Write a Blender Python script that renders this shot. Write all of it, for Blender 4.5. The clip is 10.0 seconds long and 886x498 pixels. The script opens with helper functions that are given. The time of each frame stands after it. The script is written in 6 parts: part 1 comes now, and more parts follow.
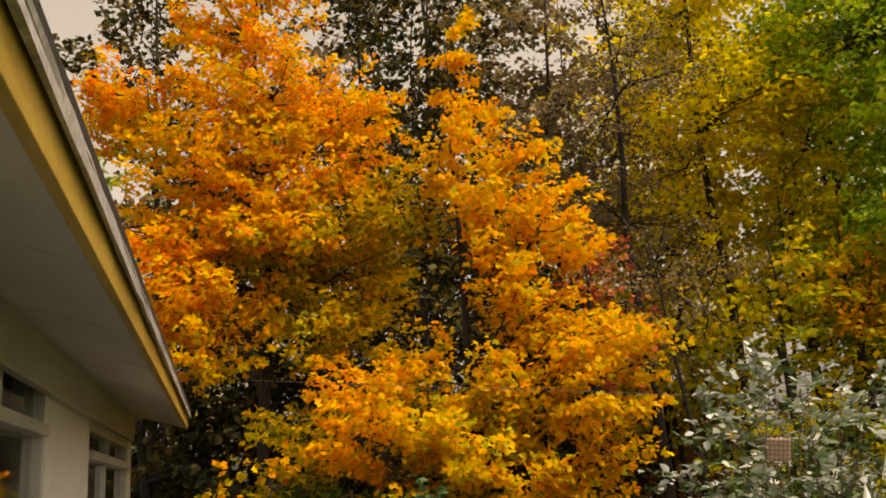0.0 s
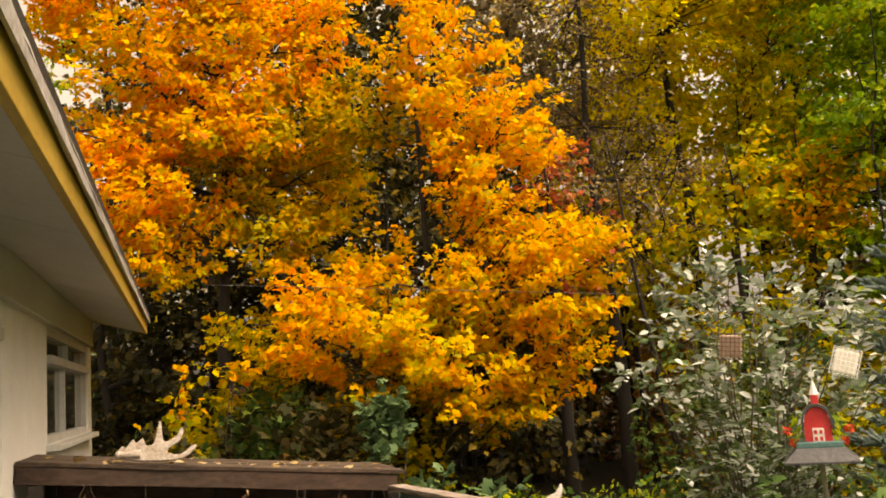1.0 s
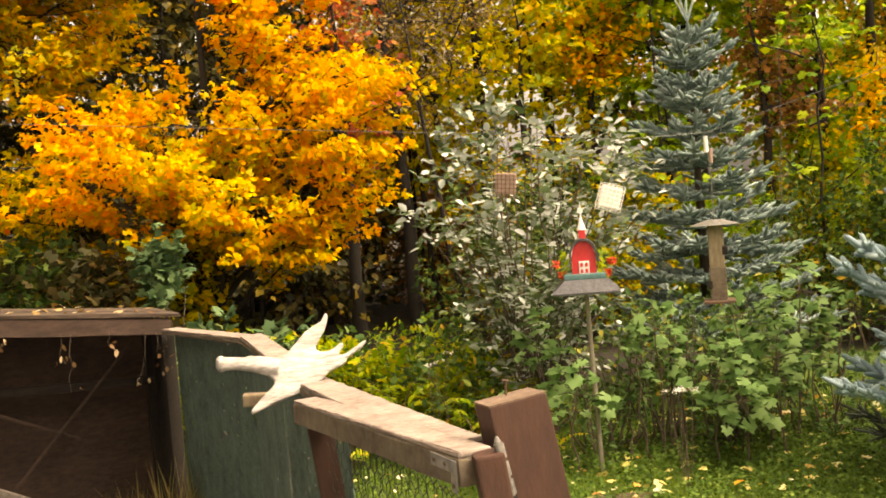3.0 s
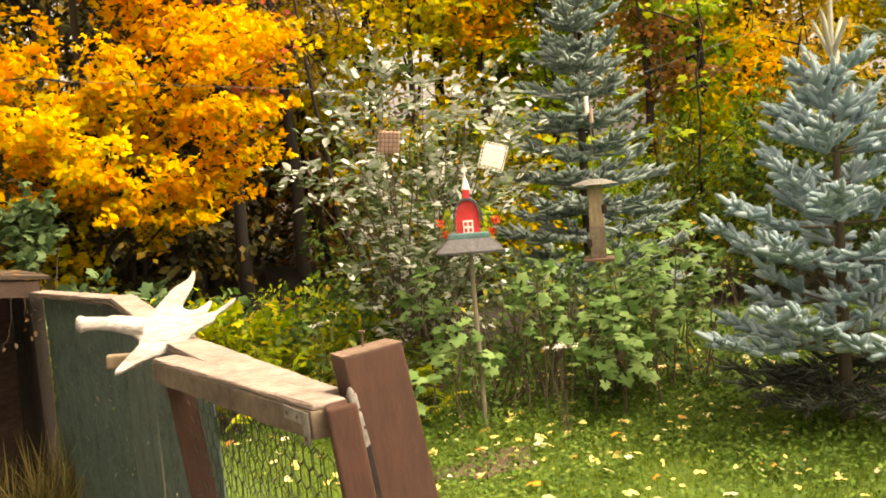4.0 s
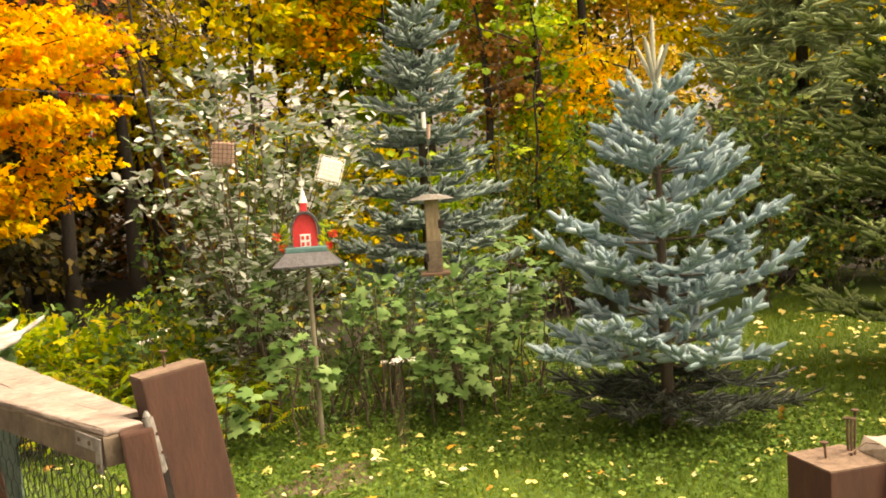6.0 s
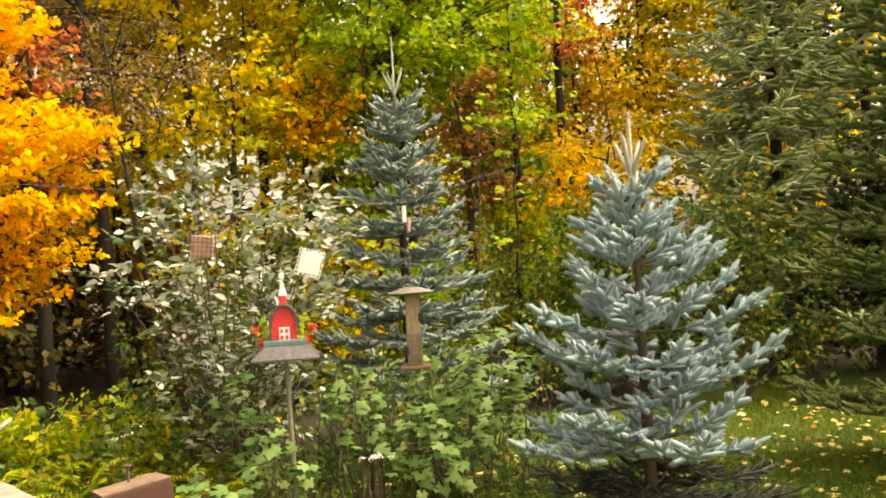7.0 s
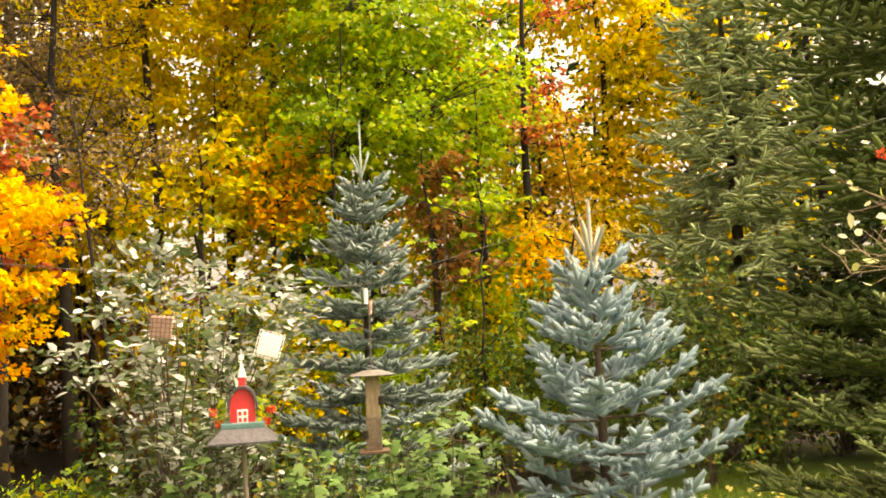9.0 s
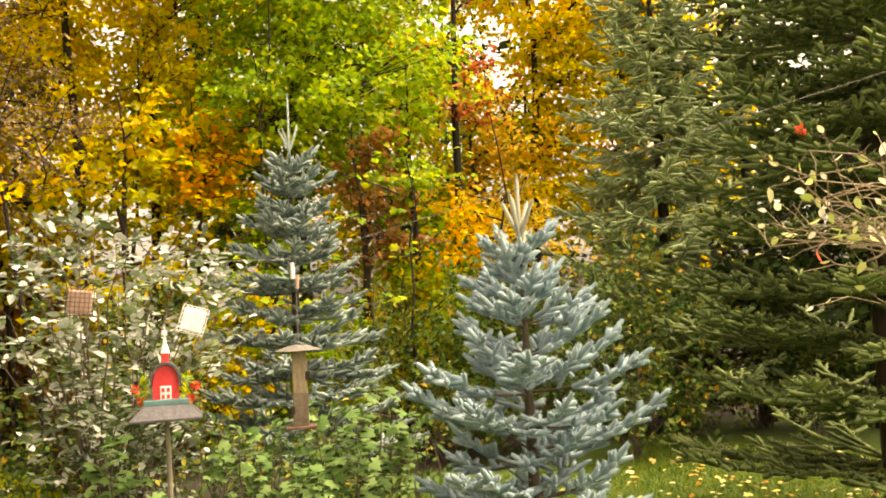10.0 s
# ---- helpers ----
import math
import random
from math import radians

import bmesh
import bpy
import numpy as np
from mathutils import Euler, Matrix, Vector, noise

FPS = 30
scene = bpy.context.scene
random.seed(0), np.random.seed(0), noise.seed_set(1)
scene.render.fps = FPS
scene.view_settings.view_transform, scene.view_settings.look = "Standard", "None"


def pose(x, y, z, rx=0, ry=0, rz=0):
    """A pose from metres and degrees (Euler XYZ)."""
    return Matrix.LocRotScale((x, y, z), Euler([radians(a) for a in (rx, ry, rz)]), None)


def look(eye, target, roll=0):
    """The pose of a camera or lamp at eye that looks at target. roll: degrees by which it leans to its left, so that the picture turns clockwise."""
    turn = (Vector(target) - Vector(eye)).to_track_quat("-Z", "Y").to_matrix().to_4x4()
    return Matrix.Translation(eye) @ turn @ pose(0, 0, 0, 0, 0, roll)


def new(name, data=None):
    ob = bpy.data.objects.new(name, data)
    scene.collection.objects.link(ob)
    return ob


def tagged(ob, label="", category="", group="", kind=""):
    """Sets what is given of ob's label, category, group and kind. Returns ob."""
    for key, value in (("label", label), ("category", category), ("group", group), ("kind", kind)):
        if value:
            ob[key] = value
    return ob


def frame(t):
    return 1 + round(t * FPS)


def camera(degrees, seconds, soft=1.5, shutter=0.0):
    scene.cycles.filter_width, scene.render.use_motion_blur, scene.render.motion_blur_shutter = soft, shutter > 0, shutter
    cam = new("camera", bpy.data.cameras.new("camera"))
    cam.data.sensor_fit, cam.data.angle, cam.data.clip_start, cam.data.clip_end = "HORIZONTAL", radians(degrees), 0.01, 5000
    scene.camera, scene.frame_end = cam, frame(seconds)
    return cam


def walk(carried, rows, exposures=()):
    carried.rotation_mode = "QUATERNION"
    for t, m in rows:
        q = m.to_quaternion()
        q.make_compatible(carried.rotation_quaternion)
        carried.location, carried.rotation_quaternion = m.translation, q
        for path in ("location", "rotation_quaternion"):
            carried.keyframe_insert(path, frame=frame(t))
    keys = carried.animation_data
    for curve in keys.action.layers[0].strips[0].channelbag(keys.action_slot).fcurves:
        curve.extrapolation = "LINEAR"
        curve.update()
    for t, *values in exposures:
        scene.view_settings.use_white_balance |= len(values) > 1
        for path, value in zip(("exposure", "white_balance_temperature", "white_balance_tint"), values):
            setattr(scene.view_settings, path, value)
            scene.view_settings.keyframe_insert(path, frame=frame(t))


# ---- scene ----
cam = camera(50.6, 10.0, soft=1.8)
# seconds, eye x, y, z, yaw, pitch, roll
ROWS = [
    (0, -0.096, -0.133, 1.752, -12.850, 13.952, 3.233),
    (0.5, -0.102, -0.140, 1.736, -13.809, 10.980, 3.349),
    (1, -0.082, -0.105, 1.727, -15.198, 8.118, 3.901),
    (1.5, -0.058, -0.068, 1.709, -17.504, 5.506, 4.251),
    (2, -0.024, -0.040, 1.688, -21.074, 2.895, 4.542),
    (2.2, -0.007, -0.039, 1.679, -22.320, 1.843, 4.685),
    (2.5, 0.000, -0.026, 1.677, -24.296, 0.300, 4.783),
    (2.7, 0.014, -0.022, 1.673, -25.700, -0.640, 4.720),
    (3.8, 0.077, -0.018, 1.640, -32.930, -4.631, 4.566),
    (4, 0.093, -0.019, 1.637, -34.284, -4.787, 4.467),
    (4.5, 0.118, -0.019, 1.632, -37.602, -5.151, 4.143),
    (5, 0.134, -0.013, 1.628, -40.389, -5.418, 3.874),
    (5.2, 0.139, -0.016, 1.628, -41.410, -5.525, 3.740),
    (6.3, 0.144, -0.043, 1.641, -44.152, -3.699, 3.488),
    (6.5, 0.155, -0.040, 1.644, -44.328, -2.510, 3.558),
    (7, 0.160, -0.039, 1.664, -44.727, 0.700, 3.469),
    (7.5, 0.165, -0.044, 1.680, -44.912, 3.474, 3.344),
    (8, 0.168, -0.048, 1.678, -45.022, 5.498, 3.244),
    (8.5, 0.164, -0.060, 1.684, -45.312, 5.644, 2.974),
    (9, 0.175, -0.096, 1.684, -46.571, 5.412, 2.919),
    (9.5, 0.197, -0.088, 1.678, -48.977, 4.810, 2.986),
    (10, 0.205, -0.089, 1.665, -50.786, 3.852, 3.020),
]
walk(cam, [(t, pose(x, y, z, 90 + pitch, roll, yaw)) for t, x, y, z, yaw, pitch, roll in ROWS],
     exposures=[(0.0, 0.54, 9600, 16), (1.0, 1.0, 10300, 16), (2.0, 1.2, 10400, 16), (4.0, 1.68, 10200, 16), (6.5, 1.63, 10300, 16), (8.0, 1.85, 10900, 17), (10.0, 1.9, 10900, 18)])

# ---- daylight: bright overcast afternoon ----
world = bpy.data.worlds.new("overcast")
scene.world = world
world.use_nodes = True
wn = world.node_tree.nodes
sky = wn.new("ShaderNodeTexSky")
sky.sky_type = "NISHITA"
sky.sun_disc = False
sky.sun_elevation = radians(60)
sky.sun_rotation = radians(140)
sky.air_density = 1.0
sky.dust_density = 6.0
sky.ozone_density = 0.6
wn["Background"].inputs["Strength"].default_value = 0.15
hsv = wn.new("ShaderNodeHueSaturation")
hsv.inputs["Saturation"].default_value = 0.06
world.node_tree.links.new(sky.outputs["Color"], hsv.inputs["Color"])
world.node_tree.links.new(hsv.outputs["Color"], wn["Background"].inputs["Color"])
sun = new("sun", bpy.data.lights.new("sun", "SUN"))
sun.data.energy, sun.data.angle, sun.data.color = 1.2, radians(35), (1.0, 0.95, 0.86)
sun.matrix_world = look((0, 0, 0), (-0.32, 0.38, -0.87))

# ---- materials ----
RNG = np.random.default_rng(7)


def node_mat(name):
    m = bpy.data.materials.new(name)
    m.use_nodes = True
    n, l = m.node_tree.nodes, m.node_tree.links
    return m, n, l, n["Principled BSDF"]


def ramp(n, stops):
    r = n.new("ShaderNodeValToRGB")
    els = r.color_ramp.elements
    while len(els) < len(stops):
        els.new(0.5)
    for e, (p, c) in zip(els, stops):
        e.position, e.color = p, (*c, 1)
    return r


def noise_tex(n, l, scale, detail=6, coord="Object", rough=0.6):
    tc = n.new("ShaderNodeTexCoord")
    t = n.new("ShaderNodeTexNoise")
    t.inputs["Scale"].default_value, t.inputs["Detail"].default_value, t.inputs["Roughness"].default_value = scale, detail, rough
    l.new(tc.outputs[coord], t.inputs["Vector"])
    return t


def leaf_mat(name, stops, patch=0.9, amount=0.7, glow=0.35, rough=0.55):
    """Leaves: each one takes its own shade, in patches over the crown; light comes through them."""
    m, n, l, b = node_mat(name)
    geo = n.new("ShaderNodeNewGeometry")
    tex = noise_tex(n, l, patch, 2)
    mul = n.new("ShaderNodeMath")
    mul.operation, mul.inputs[1].default_value = "MULTIPLY_ADD", amount * 2.2
    sub = n.new("ShaderNodeMath")
    sub.operation, sub.inputs[1].default_value = "SUBTRACT", 0.5
    l.new(tex.outputs["Fac"], sub.inputs[0])
    l.new(sub.outputs[0], mul.inputs[0])
    l.new(geo.outputs["Random Per Island"], mul.inputs[2])
    r = ramp(n, stops)
    l.new(mul.outputs[0], r.inputs["Fac"])
    l.new(r.outputs["Color"], b.inputs["Base Color"])
    b.inputs["Roughness"].default_value = rough
    b.inputs["Specular IOR Level"].default_value = 0.15
    tr = n.new("ShaderNodeBsdfTranslucent")
    l.new(r.outputs["Color"], tr.inputs["Color"])
    mix = n.new("ShaderNodeMixShader")
    mix.inputs[0].default_value = glow
    l.new(b.outputs[0], mix.inputs[1])
    l.new(tr.outputs[0], mix.inputs[2])
    l.new(mix.outputs[0], n["Material Output"].inputs["Surface"])
    return m


def rough_mat(name, dark, light, scale=8.0, rough=0.8, bump=0.3, stretch=(1, 1, 1), fine=60.0, metal=0.0):
    """A weathered surface: stains at one scale, grain at another."""
    m, n, l, b = node_mat(name)
    tc = n.new("ShaderNodeTexCoord")
    mp = n.new("ShaderNodeMapping")
    mp.inputs["Scale"].default_value = stretch
    l.new(tc.outputs["Object"], mp.inputs["Vector"])
    t1, t2 = n.new("ShaderNodeTexNoise"), n.new("ShaderNodeTexNoise")
    for t, s in ((t1, scale), (t2, fine)):
        t.inputs["Scale"].default_value, t.inputs["Detail"].default_value, t.inputs["Roughness"].default_value = s, 6, 0.65
        l.new(mp.outputs[0], t.inputs["Vector"])
    add = n.new("ShaderNodeMath")
    add.operation, add.inputs[1].default_value = "MULTIPLY_ADD", 0.5
    l.new(t2.outputs["Fac"], add.inputs[0])
    half = n.new("ShaderNodeMath")
    half.operation, half.inputs[1].default_value = "MULTIPLY", 0.5
    l.new(t1.outputs["Fac"], half.inputs[0])
    l.new(half.outputs[0], add.inputs[2])
    r = ramp(n, [(0.36, dark), (0.64, light)])
    l.new(add.outputs[0], r.inputs["Fac"])
    l.new(r.outputs["Color"], b.inputs["Base Color"])
    b.inputs["Roughness"].default_value, b.inputs["Metallic"].default_value = rough, metal
    bp = n.new("ShaderNodeBump")
    bp.inputs["Strength"].default_value, bp.inputs["Distance"].default_value = bump, 0.01
    l.new(add.outputs[0], bp.inputs["Height"])
    l.new(bp.outputs[0], b.inputs["Normal"])
    return m


M = {}
M["maple_orange"] = leaf_mat("orange_maple_leaf", [(0.0, (0.46, 0.40, 0.015)), (0.3, (0.84, 0.56, 0.008)), (0.62, (0.91, 0.45, 0.006)), (0.92, (0.90, 0.32, 0.006)), (1.0, (0.80, 0.19, 0.010))], 0.5, 0.6, 0.45)
M["maple_gold"] = leaf_mat("golden_maple_leaf", [(0.0, (0.42, 0.39, 0.015)), (0.25, (0.78, 0.52, 0.010)), (0.65, (0.87, 0.45, 0.008)), (1.0, (0.87, 0.31, 0.008))], 0.6, 0.55, 0.48)
# olive leaves of the inner crown, coloured darker for the shade inside it
M["maple_olive_shaded"] = leaf_mat("shaded_olive_maple_leaf", [(0.0, (0.24, 0.25, 0.015)), (0.4, (0.50, 0.40, 0.012)), (0.8, (0.78, 0.48, 0.010)), (1.0, (0.80, 0.34, 0.010))], 0.7, 0.6, 0.45)
M["olive_yellow"] = leaf_mat("olive_yellow_leaf", [(0.0, (0.20, 0.25, 0.012)), (0.4, (0.46, 0.42, 0.015)), (0.75, (0.74, 0.55, 0.015)), (1.0, (0.76, 0.42, 0.02))], 0.45, 0.7, 0.6)
M["yellow"] = leaf_mat("bright_yellow_leaf", [(0.0, (0.45, 0.46, 0.018)), (0.4, (0.78, 0.68, 0.018)), (0.75, (0.92, 0.74, 0.018)), (1.0, (0.90, 0.55, 0.015))], 0.5, 0.6, 0.68)
M["lime"] = leaf_mat("lime_green_leaf", [(0.0, (0.12, 0.24, 0.015)), (0.5, (0.26, 0.43, 0.025)), (1.0, (0.50, 0.54, 0.03))], 0.5, 0.6, 0.55)
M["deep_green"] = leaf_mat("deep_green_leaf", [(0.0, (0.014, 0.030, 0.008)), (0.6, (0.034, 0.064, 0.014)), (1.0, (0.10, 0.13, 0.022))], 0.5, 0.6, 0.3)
# the wood's inner shade is put into these dark olive leaf colours
M["shaded_olive"] = leaf_mat("shaded_olive_leaf", [(0.0, (0.018, 0.020, 0.007)), (0.6, (0.050, 0.048, 0.014)), (0.9, (0.12, 0.09, 0.02)), (1.0, (0.30, 0.20, 0.02))], 0.5, 0.6, 0.3)
M["russet"] = leaf_mat("russet_leaf", [(0.0, (0.18, 0.10, 0.03)), (0.5, (0.34, 0.16, 0.04)), (1.0, (0.48, 0.20, 0.04))], 0.5, 0.6, 0.4)
M["red"] = leaf_mat("red_leaf", [(0.0, (0.34, 0.07, 0.03)), (0.6, (0.62, 0.13, 0.05)), (1.0, (0.72, 0.30, 0.07))], 0.8, 0.5, 0.45)
M["dull_brown"] = leaf_mat("dull_brown_leaf", [(0.0, (0.10, 0.083, 0.05)), (0.6, (0.215, 0.165, 0.09)), (1.0, (0.36, 0.25, 0.09))], 0.6, 0.6, 0.35)
M["pale_yellow"] = leaf_mat("pale_yellow_leaf", [(0.0, (0.45, 0.40, 0.04)), (0.6, (0.78, 0.52, 0.05)), (1.0, (0.86, 0.45, 0.06))], 0.8, 0.5, 0.4)
M["silver"] = leaf_mat("silver_leaf", [(0.0, (0.06, 0.105, 0.035)), (0.28, (0.13, 0.185, 0.085)), (0.5, (0.29, 0.335, 0.285)), (1.0, (0.64, 0.67, 0.64))], 1.4, 0.25, 0.2, 0.7)
M["shrub"] = leaf_mat("shrub_leaf", [(0.0, (0.04, 0.09, 0.025)), (0.5, (0.09, 0.18, 0.05)), (0.9, (0.20, 0.31, 0.12)), (1.0, (0.50, 0.44, 0.08))], 1.2, 0.5, 0.35)
M["seedling"] = leaf_mat("pale_green_maple_leaf", [(0.0, (0.08, 0.17, 0.05)), (0.5, (0.17, 0.31, 0.10)), (1.0, (0.30, 0.45, 0.18))], 2.0, 0.4, 0.4)
M["dry_grass"] = leaf_mat("dry_grass_blade", [(0.0, (0.10, 0.08, 0.03)), (0.5, (0.28, 0.21, 0.08)), (1.0, (0.42, 0.36, 0.14))], 2.0, 0.4, 0.35)
M["understory"] = leaf_mat("understory_leaf", [(0.0, (0.03, 0.07, 0.015)), (0.5, (0.07, 0.14, 0.03)), (0.85, (0.20, 0.24, 0.04)), (1.0, (0.50, 0.28, 0.03))], 1.0, 0.5, 0.3)
# the hollow's shade is painted into these near-black leaf colours
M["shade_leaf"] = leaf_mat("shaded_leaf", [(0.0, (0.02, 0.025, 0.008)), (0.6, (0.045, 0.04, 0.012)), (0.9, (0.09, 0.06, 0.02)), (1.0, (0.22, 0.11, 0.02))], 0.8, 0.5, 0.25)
M["fern"] = leaf_mat("fern_frond", [(0.0, (0.11, 0.22, 0.012)), (0.4, (0.28, 0.42, 0.02)), (0.8, (0.52, 0.55, 0.025)), (1.0, (0.68, 0.48, 0.04))], 1.2, 0.5, 0.45)
M["blue_spruce"] = leaf_mat("blue_spruce_needle", [(0.0, (0.16, 0.25, 0.28)), (0.5, (0.25, 0.36, 0.40)), (1.0, (0.35, 0.46, 0.50))], 1.5, 0.3, 0.1, 0.7)
M["blue_spruce_dark"] = leaf_mat("dull_blue_spruce_needle", [(0.0, (0.11, 0.165, 0.155)), (0.5, (0.20, 0.275, 0.26)), (1.0, (0.31, 0.395, 0.37))], 1.5, 0.3, 0.1, 0.7)
M["blue_spruce_tip"] = leaf_mat("pale_blue_spruce_needle", [(0.0, (0.28, 0.395, 0.43)), (0.5, (0.38, 0.505, 0.535)), (1.0, (0.48, 0.60, 0.63))], 1.5, 0.3, 0.1, 0.7)
M["blue_spruce_dark_tip"] = leaf_mat("blue_grey_spruce_needle", [(0.0, (0.26, 0.35, 0.33)), (0.5, (0.38, 0.48, 0.455)), (1.0, (0.50, 0.59, 0.56))], 1.5, 0.3, 0.1, 0.7)
M["candle"] = leaf_mat("buff_leader_needle", [(0.0, (0.30, 0.32, 0.26)), (0.5, (0.44, 0.45, 0.37)), (1.0, (0.56, 0.58, 0.50))], 3.0, 0.3, 0.1, 0.7)
# needle colours darkened for the shade beneath the spruce
M["shaded_needle"] = leaf_mat("shaded_spruce_needle", [(0.0, (0.030, 0.032, 0.024)), (0.5, (0.062, 0.072, 0.058)), (1.0, (0.12, 0.15, 0.135))], 1.5, 0.4, 0.1, 0.8)
M["sapling_green"] = leaf_mat("blue_green_sapling_leaf", [(0.0, (0.035, 0.07, 0.03)), (0.6, (0.085, 0.16, 0.07)), (1.0, (0.17, 0.26, 0.11))], 2, 0.3, 0.3)
M["green_spruce_tip"] = leaf_mat("fresh_green_spruce_needle", [(0.0, (0.20, 0.28, 0.10)), (0.6, (0.35, 0.46, 0.16)), (1.0, (0.50, 0.60, 0.24))], 0.8, 0.4, 0.1, 0.6)
M["green_spruce"] = leaf_mat("green_spruce_needle", [(0.0, (0.07, 0.105, 0.042)), (0.6, (0.145, 0.20, 0.075)), (1.0, (0.23, 0.29, 0.11))], 0.8, 0.4, 0.1, 0.6)
M["grey_spruce"] = leaf_mat("grey_green_spruce_needle", [(0.0, (0.21, 0.28, 0.15)), (0.6, (0.38, 0.48, 0.26)), (1.0, (0.54, 0.64, 0.36))], 0.8, 0.4, 0.1, 0.6)
M["grass"] = leaf_mat("grass_blade", [(0.0, (0.04, 0.09, 0.006)), (0.6, (0.105, 0.19, 0.010)), (1.0, (0.24, 0.29, 0.018))], 1.6, 0.5, 0.35)
M["fallen"] = leaf_mat("fallen_leaf", [(0.0, (0.80, 0.64, 0.24)), (0.4, (0.82, 0.68, 0.22)), (0.75, (0.85, 0.78, 0.52)), (0.88, (0.80, 0.36, 0.04)), (1.0, (0.42, 0.19, 0.06))], 2.0, 0.25, 0.2)
M["bark"] = rough_mat("grey_brown_bark", (0.035, 0.026, 0.018), (0.10, 0.075, 0.052), 6, 0.9, 0.8, (1, 1, 0.25))
M["dark_bark"] = rough_mat("dark_bark", (0.007, 0.0055, 0.0045), (0.026, 0.019, 0.014), 6, 0.9, 0.8, (1, 1, 0.25))
M["twig"] = rough_mat("twig_bark", (0.07, 0.05, 0.035), (0.16, 0.12, 0.09), 20, 0.9, 0.3)
M["post_paint"] = rough_mat("red_brown_stained_timber", (0.036, 0.0140, 0.0085), (0.080, 0.031, 0.019), 5, 0.8, 0.4, (1, 1, 0.3), 45)
M["raw_wood"] = rough_mat("weathered_pale_timber", (0.14, 0.105, 0.09), (0.38, 0.31, 0.275), 7, 0.85, 0.6, (1, 1, 1), 50)
M["grey_wood"] = rough_mat("grey_weathered_timber", (0.055, 0.046, 0.04), (0.15, 0.125, 0.105), 6, 0.9, 0.5, (1, 1, 0.3), 50)
M["old_board"] = rough_mat("dark_mossy_board", (0.028, 0.018, 0.013), (0.092, 0.06, 0.042), 5, 0.9, 0.5, (0.4, 1, 1), 40)
# near-black colour that holds the shade of the pen's inside and of gaps
M["shade_black"] = rough_mat("shade_black_timber", (0.008, 0.006, 0.005), (0.028, 0.019, 0.014), 6, 0.9, 0.4)
M["bone"] = rough_mat("bleached_antler", (0.20, 0.17, 0.15), (0.57, 0.55, 0.54), 13, 0.65, 0.9, (0.5, 2.2, 2.2), 70)
M["stucco"] = rough_mat("off_white_painted_wall", (0.68, 0.675, 0.66), (0.85, 0.845, 0.83), 1.6, 0.9, 0.15, (1, 1, 1), 90)
M["soffit"] = rough_mat("grey_painted_soffit", (0.46, 0.44, 0.40), (0.58, 0.56, 0.52), 1.2, 0.8, 0.1, (1, 1, 1), 40)
M["fascia"] = rough_mat("yellow_painted_fascia", (0.36, 0.22, 0.035), (0.52, 0.34, 0.07), 2.0, 0.6, 0.2, (1, 0.3, 1), 40)
M["roof_edge"] = rough_mat("grey_roof_edge", (0.24, 0.23, 0.24), (0.58, 0.57, 0.58), 9, 0.5, 0.5, (1, 1, 1), 30)
M["frame_white"] = rough_mat("off_white_window_frame", (0.42, 0.42, 0.40), (0.60, 0.60, 0.58), 3, 0.6, 0.1)
# darkness of the unlit room is put into this wall colour
M["dark_room"] = rough_mat("shade_dark_interior", (0.03, 0.035, 0.035), (0.06, 0.065, 0.06), 1.5, 0.9, 0.0)
M["curtain"] = rough_mat("pale_curtain", (0.30, 0.32, 0.31), (0.45, 0.47, 0.45), 4, 0.9, 0.2, (1, 6, 0.2))
M["red_paint"] = rough_mat("bright_red_paint", (0.55, 0.025, 0.03), (0.74, 0.05, 0.06), 12, 0.45, 0.1)
M["white_paint"] = rough_mat("white_paint", (0.70, 0.70, 0.70), (0.85, 0.85, 0.84), 12, 0.5, 0.1)
M["teal_paint"] = rough_mat("teal_green_paint", (0.05, 0.14, 0.15), (0.11, 0.24, 0.24), 14, 0.5, 0.1)
M["slate"] = rough_mat("dark_shingle_roof", (0.030, 0.030, 0.036), (0.095, 0.095, 0.108), 22, 0.55, 0.4)
M["steel"] = rough_mat("dull_galvanised_steel", (0.12, 0.115, 0.11), (0.29, 0.28, 0.265), 15, 0.55, 0.15, metal=0.5)
M["tan_timber"] = rough_mat("grey_tan_weathered_timber", (0.075, 0.056, 0.040), (0.19, 0.148, 0.108), 6, 0.88, 0.5, (1, 1, 1), 45)
M["pole"] = rough_mat("dull_tan_metal", (0.17, 0.145, 0.11), (0.34, 0.30, 0.235), 12, 0.6, 0.15, (1, 1, 0.4), 60, 0.25)
M["rust"] = rough_mat("rusty_iron", (0.06, 0.035, 0.025), (0.18, 0.11, 0.075), 18, 0.75, 0.3, metal=0.3)
M["wire_dark"] = rough_mat("dark_green_wire", (0.008, 0.012, 0.010), (0.022, 0.028, 0.024), 15, 0.7, 0.1)
M["feeder_wood"] = rough_mat("tan_weathered_feeder_wood", (0.15, 0.11, 0.07), (0.32, 0.25, 0.17), 9, 0.85, 0.4, (1, 1, 0.3))
M["suet"] = rough_mat("pale_suet_cake", (0.62, 0.58, 0.52), (0.82, 0.80, 0.76), 25, 0.7, 0.3)
M["suet_red"] = rough_mat("pinkish_suet_cake", (0.32, 0.19, 0.15), (0.52, 0.36, 0.30), 25, 0.7, 0.3)
M["shade_cloth"] = rough_mat("dark_green_shade_cloth", (0.022, 0.052, 0.045), (0.13, 0.20, 0.165), 9, 0.85, 0.3)


